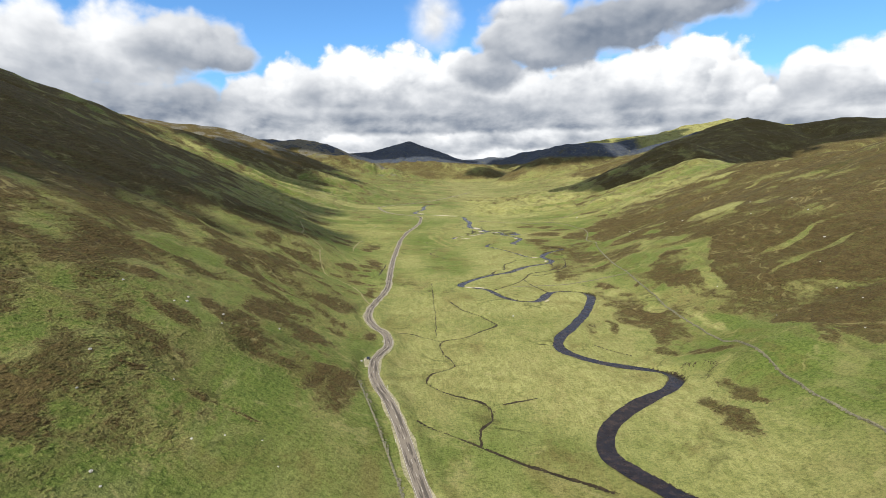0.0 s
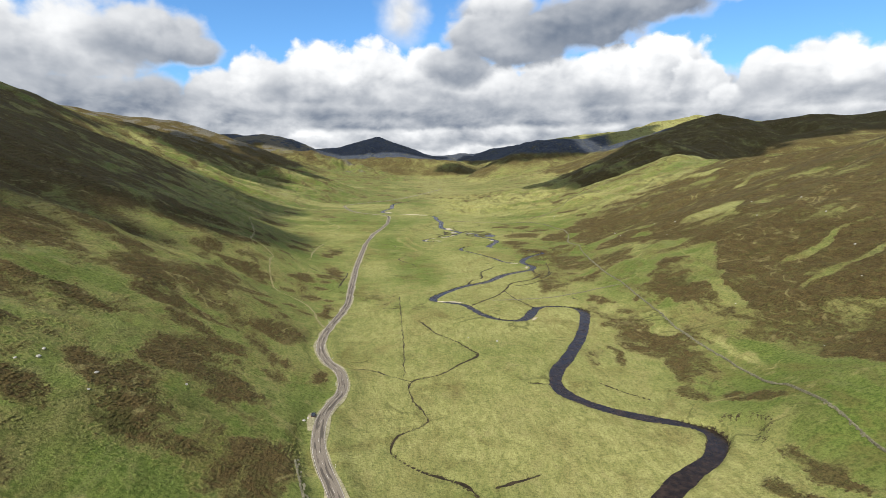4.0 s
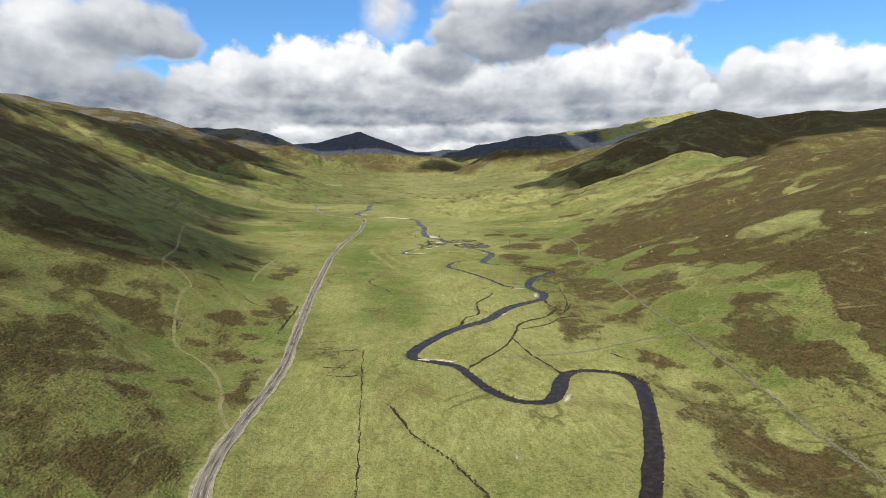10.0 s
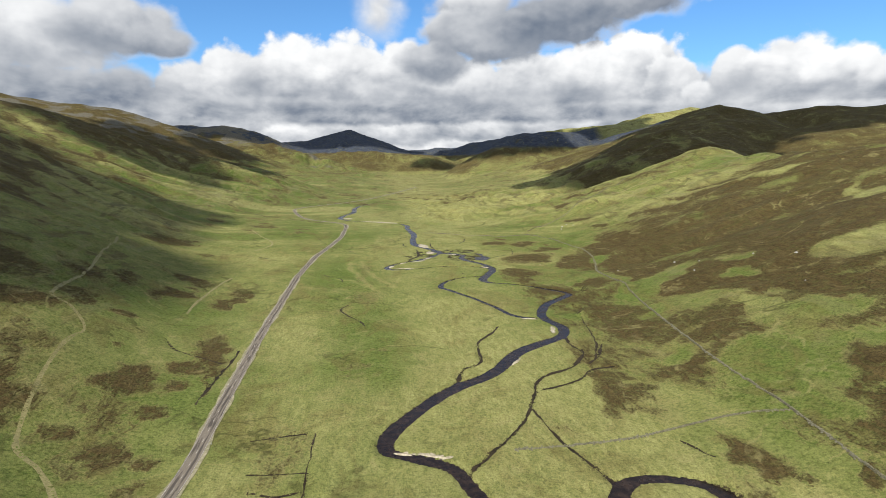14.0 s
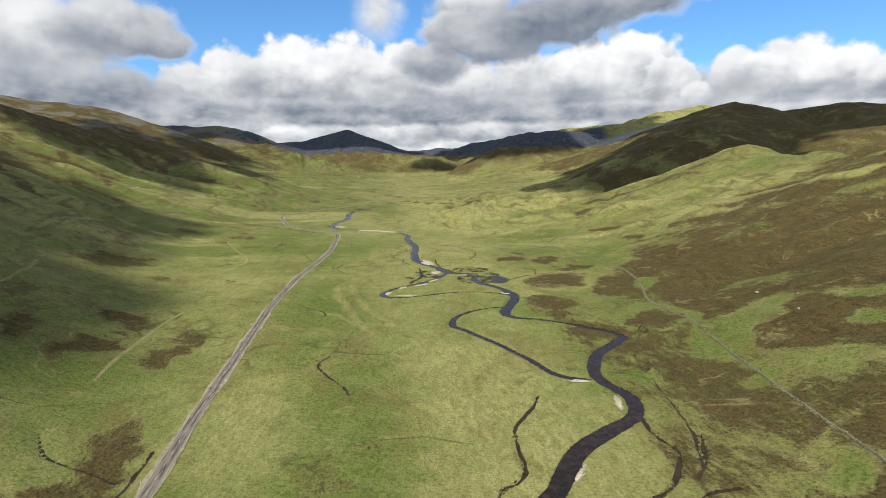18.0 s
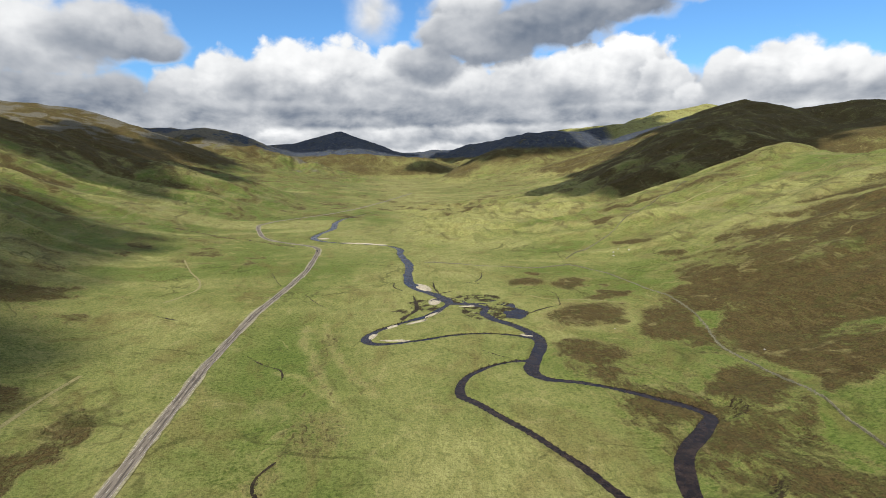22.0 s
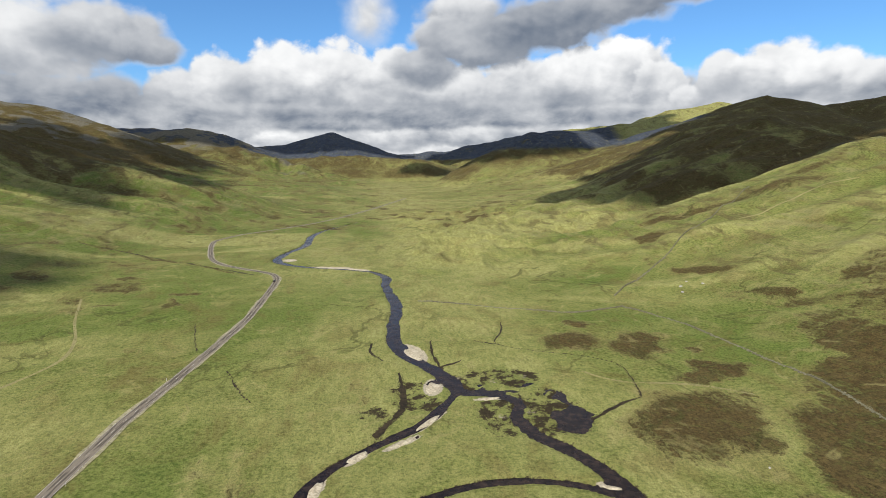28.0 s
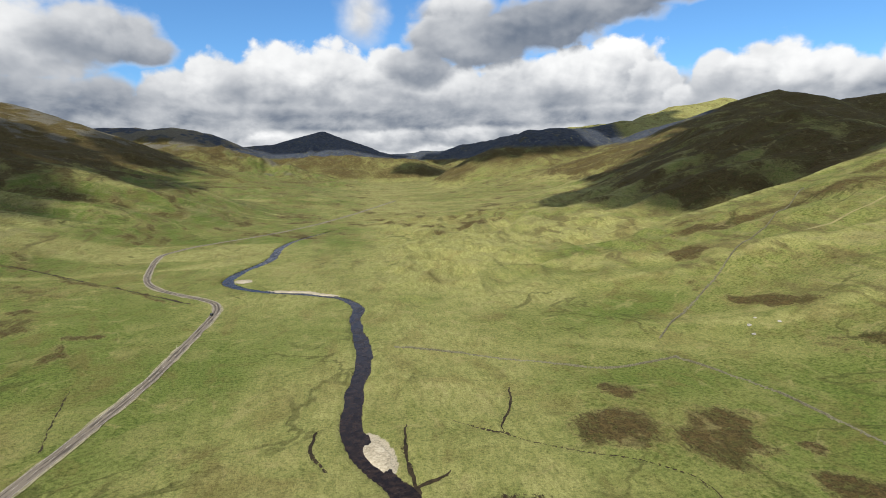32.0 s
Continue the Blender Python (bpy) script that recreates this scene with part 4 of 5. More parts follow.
    heath = np.maximum(heath, deep * (1 - 0.5 * ramp(h, 90, 170) * (y < 3600)) * (0.52 + 0.34 * fbm(x, y, 120, 3, 231)))
    return heath, pale, lush, rock, np.where(y > 3700, 1.0, 0.8) * far_haze


# heather and bracken islands: x, y, half sizes, turn
HEATH_LEFT_NEAR = [(-166, 323, 14, 8, 175), (-147, 264, 13, 8, 44), (-149, 402, 22, 20, 131), (-144, 327, 14, 11, 169), (-117, 210, 10, 7, 163), (-106, 189, 5, 3, 9), (-114, 241, 14, 7, 157), (-107, 211, 9, 5, 176), (-106, 267, 17, 10, 131), (-89, 250, 11, 7, 138),
                   (-94, 307, 26, 12, 119), (-74, 300, 26, 11, 115), (-77, 407, 19, 11, 82), (-47, 241, 32, 9, 88), (-58, 250, 20, 6, 82), (-74, 247, 8, 5, 155), (-84, 189, 8, 3, 1), (-71, 188, 6, 2, 161)]
HEATH_LEFT_HIGH = [(-151, 422, 22, 17, 128), (-131, 376, 17, 13, 149), (-113, 357, 15, 9, 167), (-91, 349, 15, 11, 164), (-97, 323, 12, 10, 139), (-84, 409, 19, 10, 70), (-111, 383, 12, 6, 167), (-143, 570, 20, 12, 80), (-101, 611, 22, 9, 76), (-76, 660, 36, 8, 94),
                   (-48, 356, 10, 4, 92), (-219, 525, 26, 13, 143), (-178, 443, 8, 7, 5), (-68, 333, 7, 4, 166), (-181, 635, 34, 11, 42), (-97, 763, 21, 9, 97), (-133, 761, 30, 6, 78), (-214, 969, 34, 14, 77), (-79, 674, 7, 6, 55)]
HEATH_LEFT_MID = [(-132, 564, 19, 20, 80), (-99, 601, 16, 14, 60), (-82, 543, 9, 13, 56), (-76, 653, 8, 36, 22), (-80, 583, 6, 10, 41), (-59, 486, 6, 10, 42), (-64, 543, 7, 6, 35), (-87, 487, 6, 4, 64), (-72, 476, 5, 8, 50), (-104, 554, 8, 6, 71), (-209, 608, 20, 30, 88),
                  (-175, 578, 22, 12, 85), (-152, 561, 8, 16, 85), (-203, 676, 30, 24, 84), (-115, 470, 22, 11, 72), (-96, 455, 11, 8, 60), (-85, 443, 5, 7, 59), (-96, 801, 7, 20, 13), (-138, 821, 14, 20, 55), (-154, 676, 20, 8, 81)]
HEATH_LEFT_UP = [(-247, 1382, 32, 4.5, -11), (-180, 1352, 44, 4.5, -32), (-108, 1303, 40, 3, -37), (-173, 1255, 13, 9, 5), (-152, 1160, 9, 6, 0), (-108, 1199, 10, 8, 0), (-101, 762, 9, 17, 7), (-102, 803, 6, 13, 9), (-134, 794, 8, 7, 29), (-135, 760, 5, 8, 42), (-226, 969, 36, 12, 76), (-171, 951, 15, 9, 22), (-240, 1056, 28, 12, 76), (-242, 1240, 17, 20, 29), (-166, 1218, 30, 19, 122), (-107, 1166, 19, 9, 93)]
HEATH_RIGHT_LOW = [(154, 873, 21, 16, -12), (222, 900, 20, 26, -47), (214, 653, 17, 24, -58), (187, 716, 14, 17, -50), (178, 674, 17, 22, -39), (133, 597, 8, 24, -12), (149, 591, 6, 8, -17), (178, 596, 10, 10, -38), (203, 490, 17, 22, -57),
                   (151, 437, 12, 13, -24), (148, 457, 7, 10, -24), (152, 420, 7, 7, -28), (153, 514, 11, 7, -26), (240, 581, 17, 12, -71), (178, 493, 5, 8, -48), (145, 355, 7, 20, -5), (140, 325, 6, 16, 0)]
HEATH_RIGHT_UP = [(180, 940, 27, 25, 20), (159, 1040, 17, 17, -12), (195, 1029, 15, 18, -12), (218, 1018, 4, 5, -10), (215, 996, 12, 12, -17), (177, 1080, 11, 8, -6), (294, 1006, 14, 10, -62), (310, 1076, 12, 8, -60), (349, 1046, 18, 8, -71), (310, 1158, 32, 10, -65),
                  (266, 957, 20, 16, -55), (229, 932, 18, 13, -35), (210, 891, 12, 17, -26), (145, 884, 4, 5, -12), (322, 1268, 20, 12, -56)]
HEATH_RIGHT_HIGH = [(178, 941, 34, 22, 31), (155, 862, 25, 17, 6), (161, 1048, 20, 17, 33), (197, 1036, 20, 15, 63), (282, 962, 60, 15, 86), (257, 865, 48, 16, 69), (204, 806, 28, 16, 60), (227, 909, 40, 20, 82), (158, 503, 33, 6, 98), (213, 986, 22, 11, 14)]
GREEN_RIGHT = [(209, 573, 26, 28, -66), (251, 600, 24, 11, -60), (247, 543, 24, 12, -76), (225, 482, 12, 8, -64), (184, 460, 8, 6, -51)]
HEATH_RIGHT_SLOPE = [(157, 401, 71, 7, 88), (120, 223, 25, 4, 88), (220, 396, 87, 21, 83), (189, 268, 21, 5, 73), (269, 562, 77, 12, 84), (289, 394, 65, 17, 55), (178, 693, 65, 22, 88), (268, 519, 81, 13, 77), (237, 429, 41, 11, 70), (146, 367, 30, 7, 82),
                     (122, 394, 20, 4, 96), (131, 587, 23, 11, 78), (172, 589, 14, 6, 101), (202, 514, 29, 9, 76), (209, 629, 53, 12, 84), (265, 620, 75, 13, 77), (198, 689, 46, 10, 93)]
HEATH_RIGHT_MID = [(252, 925, 30, 46, -25), (225, 880, 14, 22, -30), (258, 858, 32, 36, -60), (212, 634, 14, 32, -55), (187, 692, 16, 24, -41), (185, 642, 9, 19, -43), (153, 867, 21, 17, -9), (173, 760, 14, 18, -21), (134, 600, 8, 10, -14), (145, 590, 7, 7, -17), (147, 607, 7, 4, -18), (172, 582, 8, 6, -36), (156, 440, 8, 24, 0), (154, 395, 8, 20, 0), (136, 240, 5, 20, 0), (150, 300, 7, 14, 0)]
HEATH_ROADSIDE = [(-81, 669, 11, 13, 14), (-79, 634, 12, 12, 11), (-79, 613, 7, 7, 8), (-135, 676, 9, 4, 56), (-98, 775, 9, 16, 13), (-133, 770, 15, 10, 59), (-117, 639, 3, 6, 42), (-211, 985, 50, 12, 76), (-66, 625, 2, 26, 2), (-62, 500, 3, 30, 6)]
GREEN_MID = [(238, 763, 17, 30, -70), (214, 742, 15, 12, -56), (269, 699, 18, 9, -67), (282, 730, 15, 9, -80), (247, 901, 12, 11, -40), (202, 688, 10, 10, -53), (176, 608, 6, 13, -38)]
GREEN_STRIPES = [(289, 453, 36, 6, 10), (273, 405, 38, 6, 10), (224, 460, 65, 5, 77), (178, 304, 77, 11, 81), (237, 622, 56, 7, 83), (209, 560, 26, 11, 71), (162, 549, 31, 9, 101), (217, 752, 28, 9, 84)]
STRAW = [(331, 634, 38, 8, 64), (436, 783, 60, 9, 61), (181, 371, 39, 4, 86), (157, 491, 10, 10, -33), (323, 660, 28, 30, -77), (165, 417, 9, 9, -35), (172, 456, 8, 6, -43)]
STRAW_UP = [(176, 938, 40, 38, 15), (143, 913, 9, 16, -11), (170, 1259, 61, 42, -17), (184, 1500, 72, 134, -11), (193, 952, 17, 10, -16), (98, 1089, 16, 19, -7), (145, 893, 8, 11, -10), (100, 1330, 60, 40, 0), (128, 1010, 14, 20, 0)]
LUSH_SPOTS = [(262, 1020, 70, 60, 0), (202, 560, 26, 50, -10), (-70, 250, 30, 60, 10), (-20, 860, 40, 110, 8), (-30, 1120, 50, 110, -5), (205, 1085, 60, 25, -10), (-110, 1200, 60, 140, 10), (250, 1200, 70, 30, 20), (-45, 330, 14, 50, 0), (10, 700, 30, 80, 5), (165, 220, 26, 110, 0), (190, 330, 14, 60, -8), (-100, 150, 50, 30, 0), (-30, 200, 12, 50, 0)]
# dry scrolls of an old meander: line, half width
SCROLLS = [([(-3, 940), (-2, 920), (4, 884), (15, 849), (29, 821)], 4.0), ([(-18, 935), (-16, 915), (-8, 873), (5, 832), (12, 812)], 5.0), ([(-22, 858), (-8, 846), (2, 826)], 3.0)]
WET_SPOTS = [(6, 790, 17, 22, -6), (-2, 880, 6, 60, -6), (-13, 761, 4, 20, -7), (7, 635, 9, 6, -5), (2, 621, 7, 6, -3), (17, 666, 9, 4, -6), (-43, 628, 3, 13, -6), (-20, 545, 12, 30, 0), (110, 390, 5, 30, -8), (92, 560, 8, 16, 0), (150, 690, 4, 22, 8), (-60, 1010, 14, 6, 0), (-90, 1060, 10, 6, 0), (40, 990, 6, 20, 0)]


def sheet(name, xs, ys, zs, mats, **attrs):
    nx, ny = len(xs), len(ys)
    me = bpy.data.meshes.new(name)
    gx, gy = np.meshgrid(xs, ys)
    co = np.column_stack([gx.ravel(), gy.ravel(), zs.ravel()]).astype(np.float32)
    idx = np.arange(nx * ny).reshape(ny, nx)
    quads = np.stack([idx[:-1, :-1], idx[:-1, 1:], idx[1:, 1:], idx[1:, :-1]], -1).reshape(-1, 4)
    me.vertices.add(len(co))
    me.vertices.foreach_set("co", co.ravel())
    me.loops.add(quads.size)
    me.loops.foreach_set("vertex_index", quads.ravel().astype(np.int32))
    me.polygons.add(len(quads))
    me.polygons.foreach_set("loop_start", np.arange(0, quads.size, 4, dtype=np.int32))
    me.polygons.foreach_set("use_smooth", np.ones(len(quads), bool))
    me.update(calc_edges=True)
    for key, chans in attrs.items():
        a = me.attributes.new(key, "FLOAT_COLOR", "POINT")
        a.data.foreach_set("color", np.column_stack([*(c.ravel() for c in chans), np.ones(len(co))]).astype(np.float32).ravel())
    for m in mats:
        me.materials.append(m)
    return new(name, me)


heath, pale, lush, rock, far_haze = plant()
hill_height = ZZ - valley_floor(XX, YY)
slope_mask = np.clip(ramp(hill_height, 5, 28) * ramp(YY, 560, 900) + 0.55 * ramp(hill_height, 8, 30) + 0.5 * ramp(YY, 1200, 1400), 0, 1)
ground = sheet("ground", GX, GY, ZZ, [MOOR], veg=(heath, pale, lush), wear=(rock, PEAT, GRAVEL), high=(far_haze, slope_mask, far_haze * 0))
tagged(ground, "green and straw-coloured hill pasture with brown heather, valley floor and hillsides", "ground", kind="structure")


# ---- strips along lines ----
def side_of(line):
    t = np.gradient(line[:, :2], axis=0)
    t /= np.linalg.norm(t, axis=1)[:, None] + 1e-9
    return np.column_stack([t[:, 1], -t[:, 0]])


def mesh_of(name, verts, faces, mat, smooth=True):
    me = bpy.data.meshes.new(name)
    me.from_pydata([tuple(v) for v in verts], [], faces)
    me.polygons.foreach_set("use_smooth", np.full(len(me.polygons), smooth))
    me.materials.append(mat)
    return me


def strip(name, mat, line, offsets, heights, parent=None):
    """A ribbon mesh along line (x, y): offsets to the right of it, and the heights there (one array each)."""
    n, k = len(line), len(offsets)
    side = side_of(line)
    co = np.empty((n, k, 3))
    for i, (o, z) in enumerate(zip(offsets, heights)):
        co[:, i, :2] = line[:, :2] + side * np.broadcast_to(np.reshape(o, (-1, 1)), (n, 1))
        co[:, i, 2] = z if z is not None else ground_at(co[:, i, 0], co[:, i, 1]) + 0.05
    faces = [(a * k + i, a * k + i + 1, a * k + k + i + 1, a * k + k + i) for a in range(n - 1) for i in range(k - 1)]
    ob = new(name, mesh_of(name, co.reshape(-1, 3).tolist(), faces, mat))
    if parent:
        ob.parent = parent
    return ob


def part(name, me, parent, label=""):
    ob = new(name, me)
    ob.parent = parent
    return tagged(ob, label)


def wobble(n, size, amount, seed):
    i = np.arange(n, dtype=float)
    return amount * fbm(i, i * 0 + 3.7, size, 3, seed)


# ---- water ----
for k, (key, line) in enumerate(WATER_LINES.items()):
    n = len(line)
    if key.startswith("river"):
        half = line[:, 2] * 0.5 + 0.9
        ob = strip("river" if key == "river" else "side_channel", WATER, line, (-half, half), (line[:, 3], line[:, 3]))
        tagged(ob, "dark peaty river winding through the valley floor" if key == "river" else "narrow dark side channel looping off the river", "river", kind="structure")
    else:
        half = np.clip(line[:, 2] * 0.30 * (1 + wobble(n, 5, 0.9, 400 + k)), 0.14, 2.2)
        half[[0, -1]] *= 0.3
        shift = wobble(n, 4, 0.5, 450 + k)
        ob = strip("burn", PEAT_WATER, line, (shift - half, shift + half), (None, None))
        tagged(ob, "narrow dark burn in a peaty cutting through grass", "stream", kind="structure")


def patch(name, mat, cx, cy, rx, ry, turn, z0, dome, seed, label, category):
    """A low irregular mound or pool, draped at z0 with a dome."""
    rings, spokes = 6, 40
    verts, faces = [(0, 0, dome)], []
    for r in range(1, rings + 1):
        f = r / rings
        for s in range(spokes):
            a = 2 * math.pi * s / spokes
            w = 1 + 0.32 * noise.noise((math.cos(a) * 1.3 + seed, math.sin(a) * 1.3, seed * 0.7)) + 0.14 * noise.noise((math.cos(a) * 4, math.sin(a) * 4 + seed, 3))
            verts.append((rx * f * w * math.cos(a), ry * f * w * math.sin(a), dome * (1 - f**2) - (0.5 if r == rings and dome > 0 else 0)))
    faces += [(0, 1 + s, 1 + (s + 1) % spokes) for s in range(spokes)]
    for r in range(rings - 1):
        b = 1 + r * spokes
        faces += [(b + s, b + spokes + s, b + spokes + (s + 1) % spokes, b + (s + 1) % spokes) for s in range(spokes)]
    ob = new(name, mesh_of(name, verts, faces, mat))
    ob.matrix_world = pose(cx, cy, z0, 0, 0, turn)
    return tagged(ob, label, category, kind="structure")


for k, (cx, cy, rx, ry, turn) in enumerate(BARS):
    z = water_level(cx, cy) + 0.08
    patch("shingle_bar", SHINGLE, cx, cy, rx * 0.82, ry * 0.82, turn, z, 0.35, k * 3.1, "pale bar of dry shingle at the river's edge", "gravel bar")
# the shallows' one sheet of water, through which the gravel isles rise
xs, ys = np.arange(50, 146, 4.0), np.arange(930, 1015, 4.0)
shallows = sheet("shallow_water", xs, ys, np.broadcast_to(np.polyval(delta_level, ys)[:, None] - 0.03, (len(ys), len(xs))), [WATER])
tagged(shallows, "dark shallow water braided between wet gravel islands", "shallows", kind="structure")

# ---- road ----
road = strip("road", ASPHALT, road_full, (-ROAD_W / 2, 0, ROAD_W / 2), (road_z, road_z + 0.05, road_z))
reached = np.concatenate([[0], np.cumsum(np.hypot(*np.diff(road_full[:, :2], axis=0).T))])
lane = road.data.attributes.new("lane", "FLOAT_COLOR", "POINT")
lane.data.foreach_set("color", np.column_stack([np.tile((0.0, 0.5, 1.0), len(reached)), np.repeat(reached / 1000, 3), np.zeros(3 * len(reached)), np.ones(3 * len(reached))]).astype(np.float32).ravel())
tagged(road, "worn grey asphalt two-lane road with faded white lines", "road", kind="structure")
n = len(road_full)
for s in (-1, 1):
    inner, outer = s * (ROAD_W / 2 - 0.05), s * (ROAD_W / 2 + 0.75 + wobble(n, 5, 0.9, 500 + s))
    pair = (outer, inner) if s < 0 else (inner, outer)
    verge = strip("verge", VERGE, road_full, pair, (road_z - 0.03, road_z - 0.03))
    tagged(verge, "pale gravelly verge along the asphalt road", "verge", kind="structure")
    line_off = s * (ROAD_W / 2 - 0.28)
    strip("edge_line", LINE_PAINT, road_full, (line_off - 0.07, line_off + 0.07), (road_z + 0.02, road_z + 0.02), road)
bm = bmesh.new()
bmesh.ops.create_cube(bm, size=1, matrix=Matrix.Diagonal((0.14, 3.0, 0.02, 1)))
dash_mesh = bpy.data.meshes.new("centre_dash")
bm.to_mesh(dash_mesh)
bm.free()
dash_mesh.materials.append(LINE_PAINT)
run = np.concatenate([[0], np.cumsum(np.hypot(*np.diff(road_full[:, :2], axis=0).T))])
for k in range(150):
    d0 = 4 + 9.0 * k
    a = [np.interp(d0, run, road_full[:, i]) for i in (0, 1, 3)]
    b = [np.interp(d0 + 3, run, road_full[:, i]) for i in (0, 1, 3)]
    mid, way = (Vector(a) + Vector(b)) / 2, Vector(b) - Vector(a)
    ob = part("centre_dash", dash_mesh, road)
    ob.matrix_world = Matrix.Translation(mid + Vector((0, 0, 0.06))) @ way.to_track_quat("Y", "Z").to_matrix().to_4x4()

# lay-by and hill tracks
patch("layby", VERGE, -41.5, 296, 3.2, 15, 4, float(np.interp(296, road_full[:, 1], road_z)) - 0.12, 0.06, 77.0, "pale gravel lay-by beside the road", "lay-by")
TRACKS = [[(-225, 879), (-200, 800), (-176, 722), (-163, 662), (-150, 655), (-136, 640), (-134, 620), (-124, 576), (-110, 539), (-95, 526), (-81, 509), (-70, 485), (-66, 468), (-58, 452)],
          [(-113, 722), (-117, 750), (-119, 775), (-121, 826), (-119, 857)],
          [(-175, 1180), (-150, 1120), (-128, 1075), (-120, 1040), (-131, 1000)],
          [(384, 1223), (423, 1229), (467, 1230), (491, 1209)],
          [(150, 1000), (163, 985), (195, 975), (215, 958)]]
for k, pts in enumerate(TRACKS):
    line = smooth_line(pts, 2.5)
    n = len(line)
    w = 0.9 + wobble(n, 7, 0.25, 600 + k)
    t = strip("hill_track", TRACK, line, (-w, 0, w), (None, None, None))
    tagged(t, "pale trodden track worn into the hillside grass", "track", kind="structure")

# ---- drystone walls ----
STONE_BOX = [(-1, -1, -1), (1, -1, -1), (1, 1, -1), (-1, 1, -1), (-0.8, -0.8, 1), (0.8, -0.75, 1), (0.75, 0.8, 1), (-0.8, 0.8, 1)]
BOX_FACES = [(3, 2, 1, 0), (4, 5, 6, 7), (0, 1, 5, 4), (1, 2, 6, 5), (2, 3, 7, 6), (3, 0, 4, 7)]


def drystone_wall(pts, label, tall=1.1, ruin=0.25, seed=1):
    rnd = random.Random(seed)
    line = smooth_line(pts, 0.62)
    side = side_of(line)
    base = ground_at(line[:, 0], line[:, 1])
    tumble = fbm(np.arange(len(line), dtype=float), np.zeros(len(line)), 30, 3, seed)
    verts, faces = [], []
    for i in range(len(line)):
        level = tall * max(0.15, min(1.0, 1.0 - max(0.0, tumble[i] + ruin - 0.25) * 1.6))
        courses = max(1, round(level / 0.32))
        for c in range(courses + (1 if level < tall * 0.8 else 0)):
            fallen = c >= courses
            o = rnd.uniform(-0.12, 0.12) if not fallen else rnd.uniform(-1.3, 1.3)
            x, y = line[i, 0] + side[i, 0] * o + rnd.uniform(-0.1, 0.1), line[i, 1] + side[i, 1] * o + rnd.uniform(-0.1, 0.1)
            z = base[i] + (0.16 + c * 0.30 if not fallen else 0.12)
            ang = math.atan2(side[i, 1], side[i, 0]) + rnd.uniform(-0.25, 0.25)
            sx, sy, sz = (0.40 - 0.05 * c) * rnd.uniform(0.8, 1.2), 0.33 * rnd.uniform(0.75, 1.25), 0.18 * rnd.uniform(0.8, 1.25)
            ca, sa = math.cos(ang), math.sin(ang)
            b = len(verts)
            for px, py, pz in STONE_BOX:
                px, py, pz = px * sx * rnd.uniform(0.85, 1.1), py * sy * rnd.uniform(0.85, 1.1), pz * sz
                verts.append((x + px * ca - py * sa, y + px * sa + py * ca, z + pz))
            faces += [tuple(b + q for q in f) for f in BOX_FACES]
    ob = new("drystone_wall", mesh_of("drystone_wall", verts, faces, WALLSTONE, False))
    return tagged(ob, label, "stone wall", "field walls")


drystone_wall([(149, 130), (149, 180), (151, 215), (156, 254), (163, 300), (170, 346), (172, 398), (176, 450), (178, 490), (181, 520), (184, 552), (187, 596), (195, 647), (208, 729), (221, 796), (225, 853), (239, 900), (247, 944), (246, 986), (239, 1062), (222, 1112)],
              "long grey drystone wall, partly tumbled, along the foot of the slope", 0.95, 0.5, 11)
drystone_wall([(222, 1112), (190, 1105), (172, 1108), (136, 1127), (108, 1143), (78, 1157)], "low grey drystone wall crossing the meadow to the river", 1.0, 0.28, 12)
drystone_wall([(182, 536), (170, 544), (154, 547), (135, 545), (119, 543), (95, 541), (71, 540)], "low ruined drystone wall across the riverside grass", 0.75, 0.35, 13)
drystone_wall([(228, 1140), (252, 1165), (278, 1189), (306, 1212), (334, 1231), (364, 1248), (410, 1282), (460, 1319)], "grey drystone wall climbing the hillside pasture", 1.1, 0.2, 14)
drystone_wall([(-8, 150), (-14, 178), (-22, 205), (-29, 228), (-35, 246), (-40, 262)], "tumbled mossy drystone wall beside the road", 0.55, 0.6, 15)


# ---- boulders ----
def boulder(x, y, size, seed, label):
    rnd = random.Random(seed)
    bm = bmesh.new()
    bmesh.ops.create_icosphere(bm, subdivisions=2, radius=1)
    sx, sy, sz = rnd.uniform(0.8, 1.3), rnd.uniform(0.7, 1.1), rnd.uniform(0.5, 0.8)
    for v in bm.verts:
        w = 1 + 0.35 * noise.noise(v.co * 1.4 + Vector((seed, 0, 0))) + 0.15 * noise.noise(v.co * 3.5 + Vector((0, seed, 0)))
        v.co = Vector((v.co.x * sx, v.co.y * sy, v.co.z * sz)) * w * size * 0.72
    me = bpy.data.meshes.new("boulder")
    bm.to_mesh(me)
    bm.free()
    me.materials.append(BOULDER)
    ob = new("boulder", me)
    ob.matrix_world = pose(x, y, float(ground_at(x, y)[0]) + size * 0.2, 0, 0, rnd.uniform(0, 360))
    return tagged(ob, label, "boulder", "boulders on the hillside")


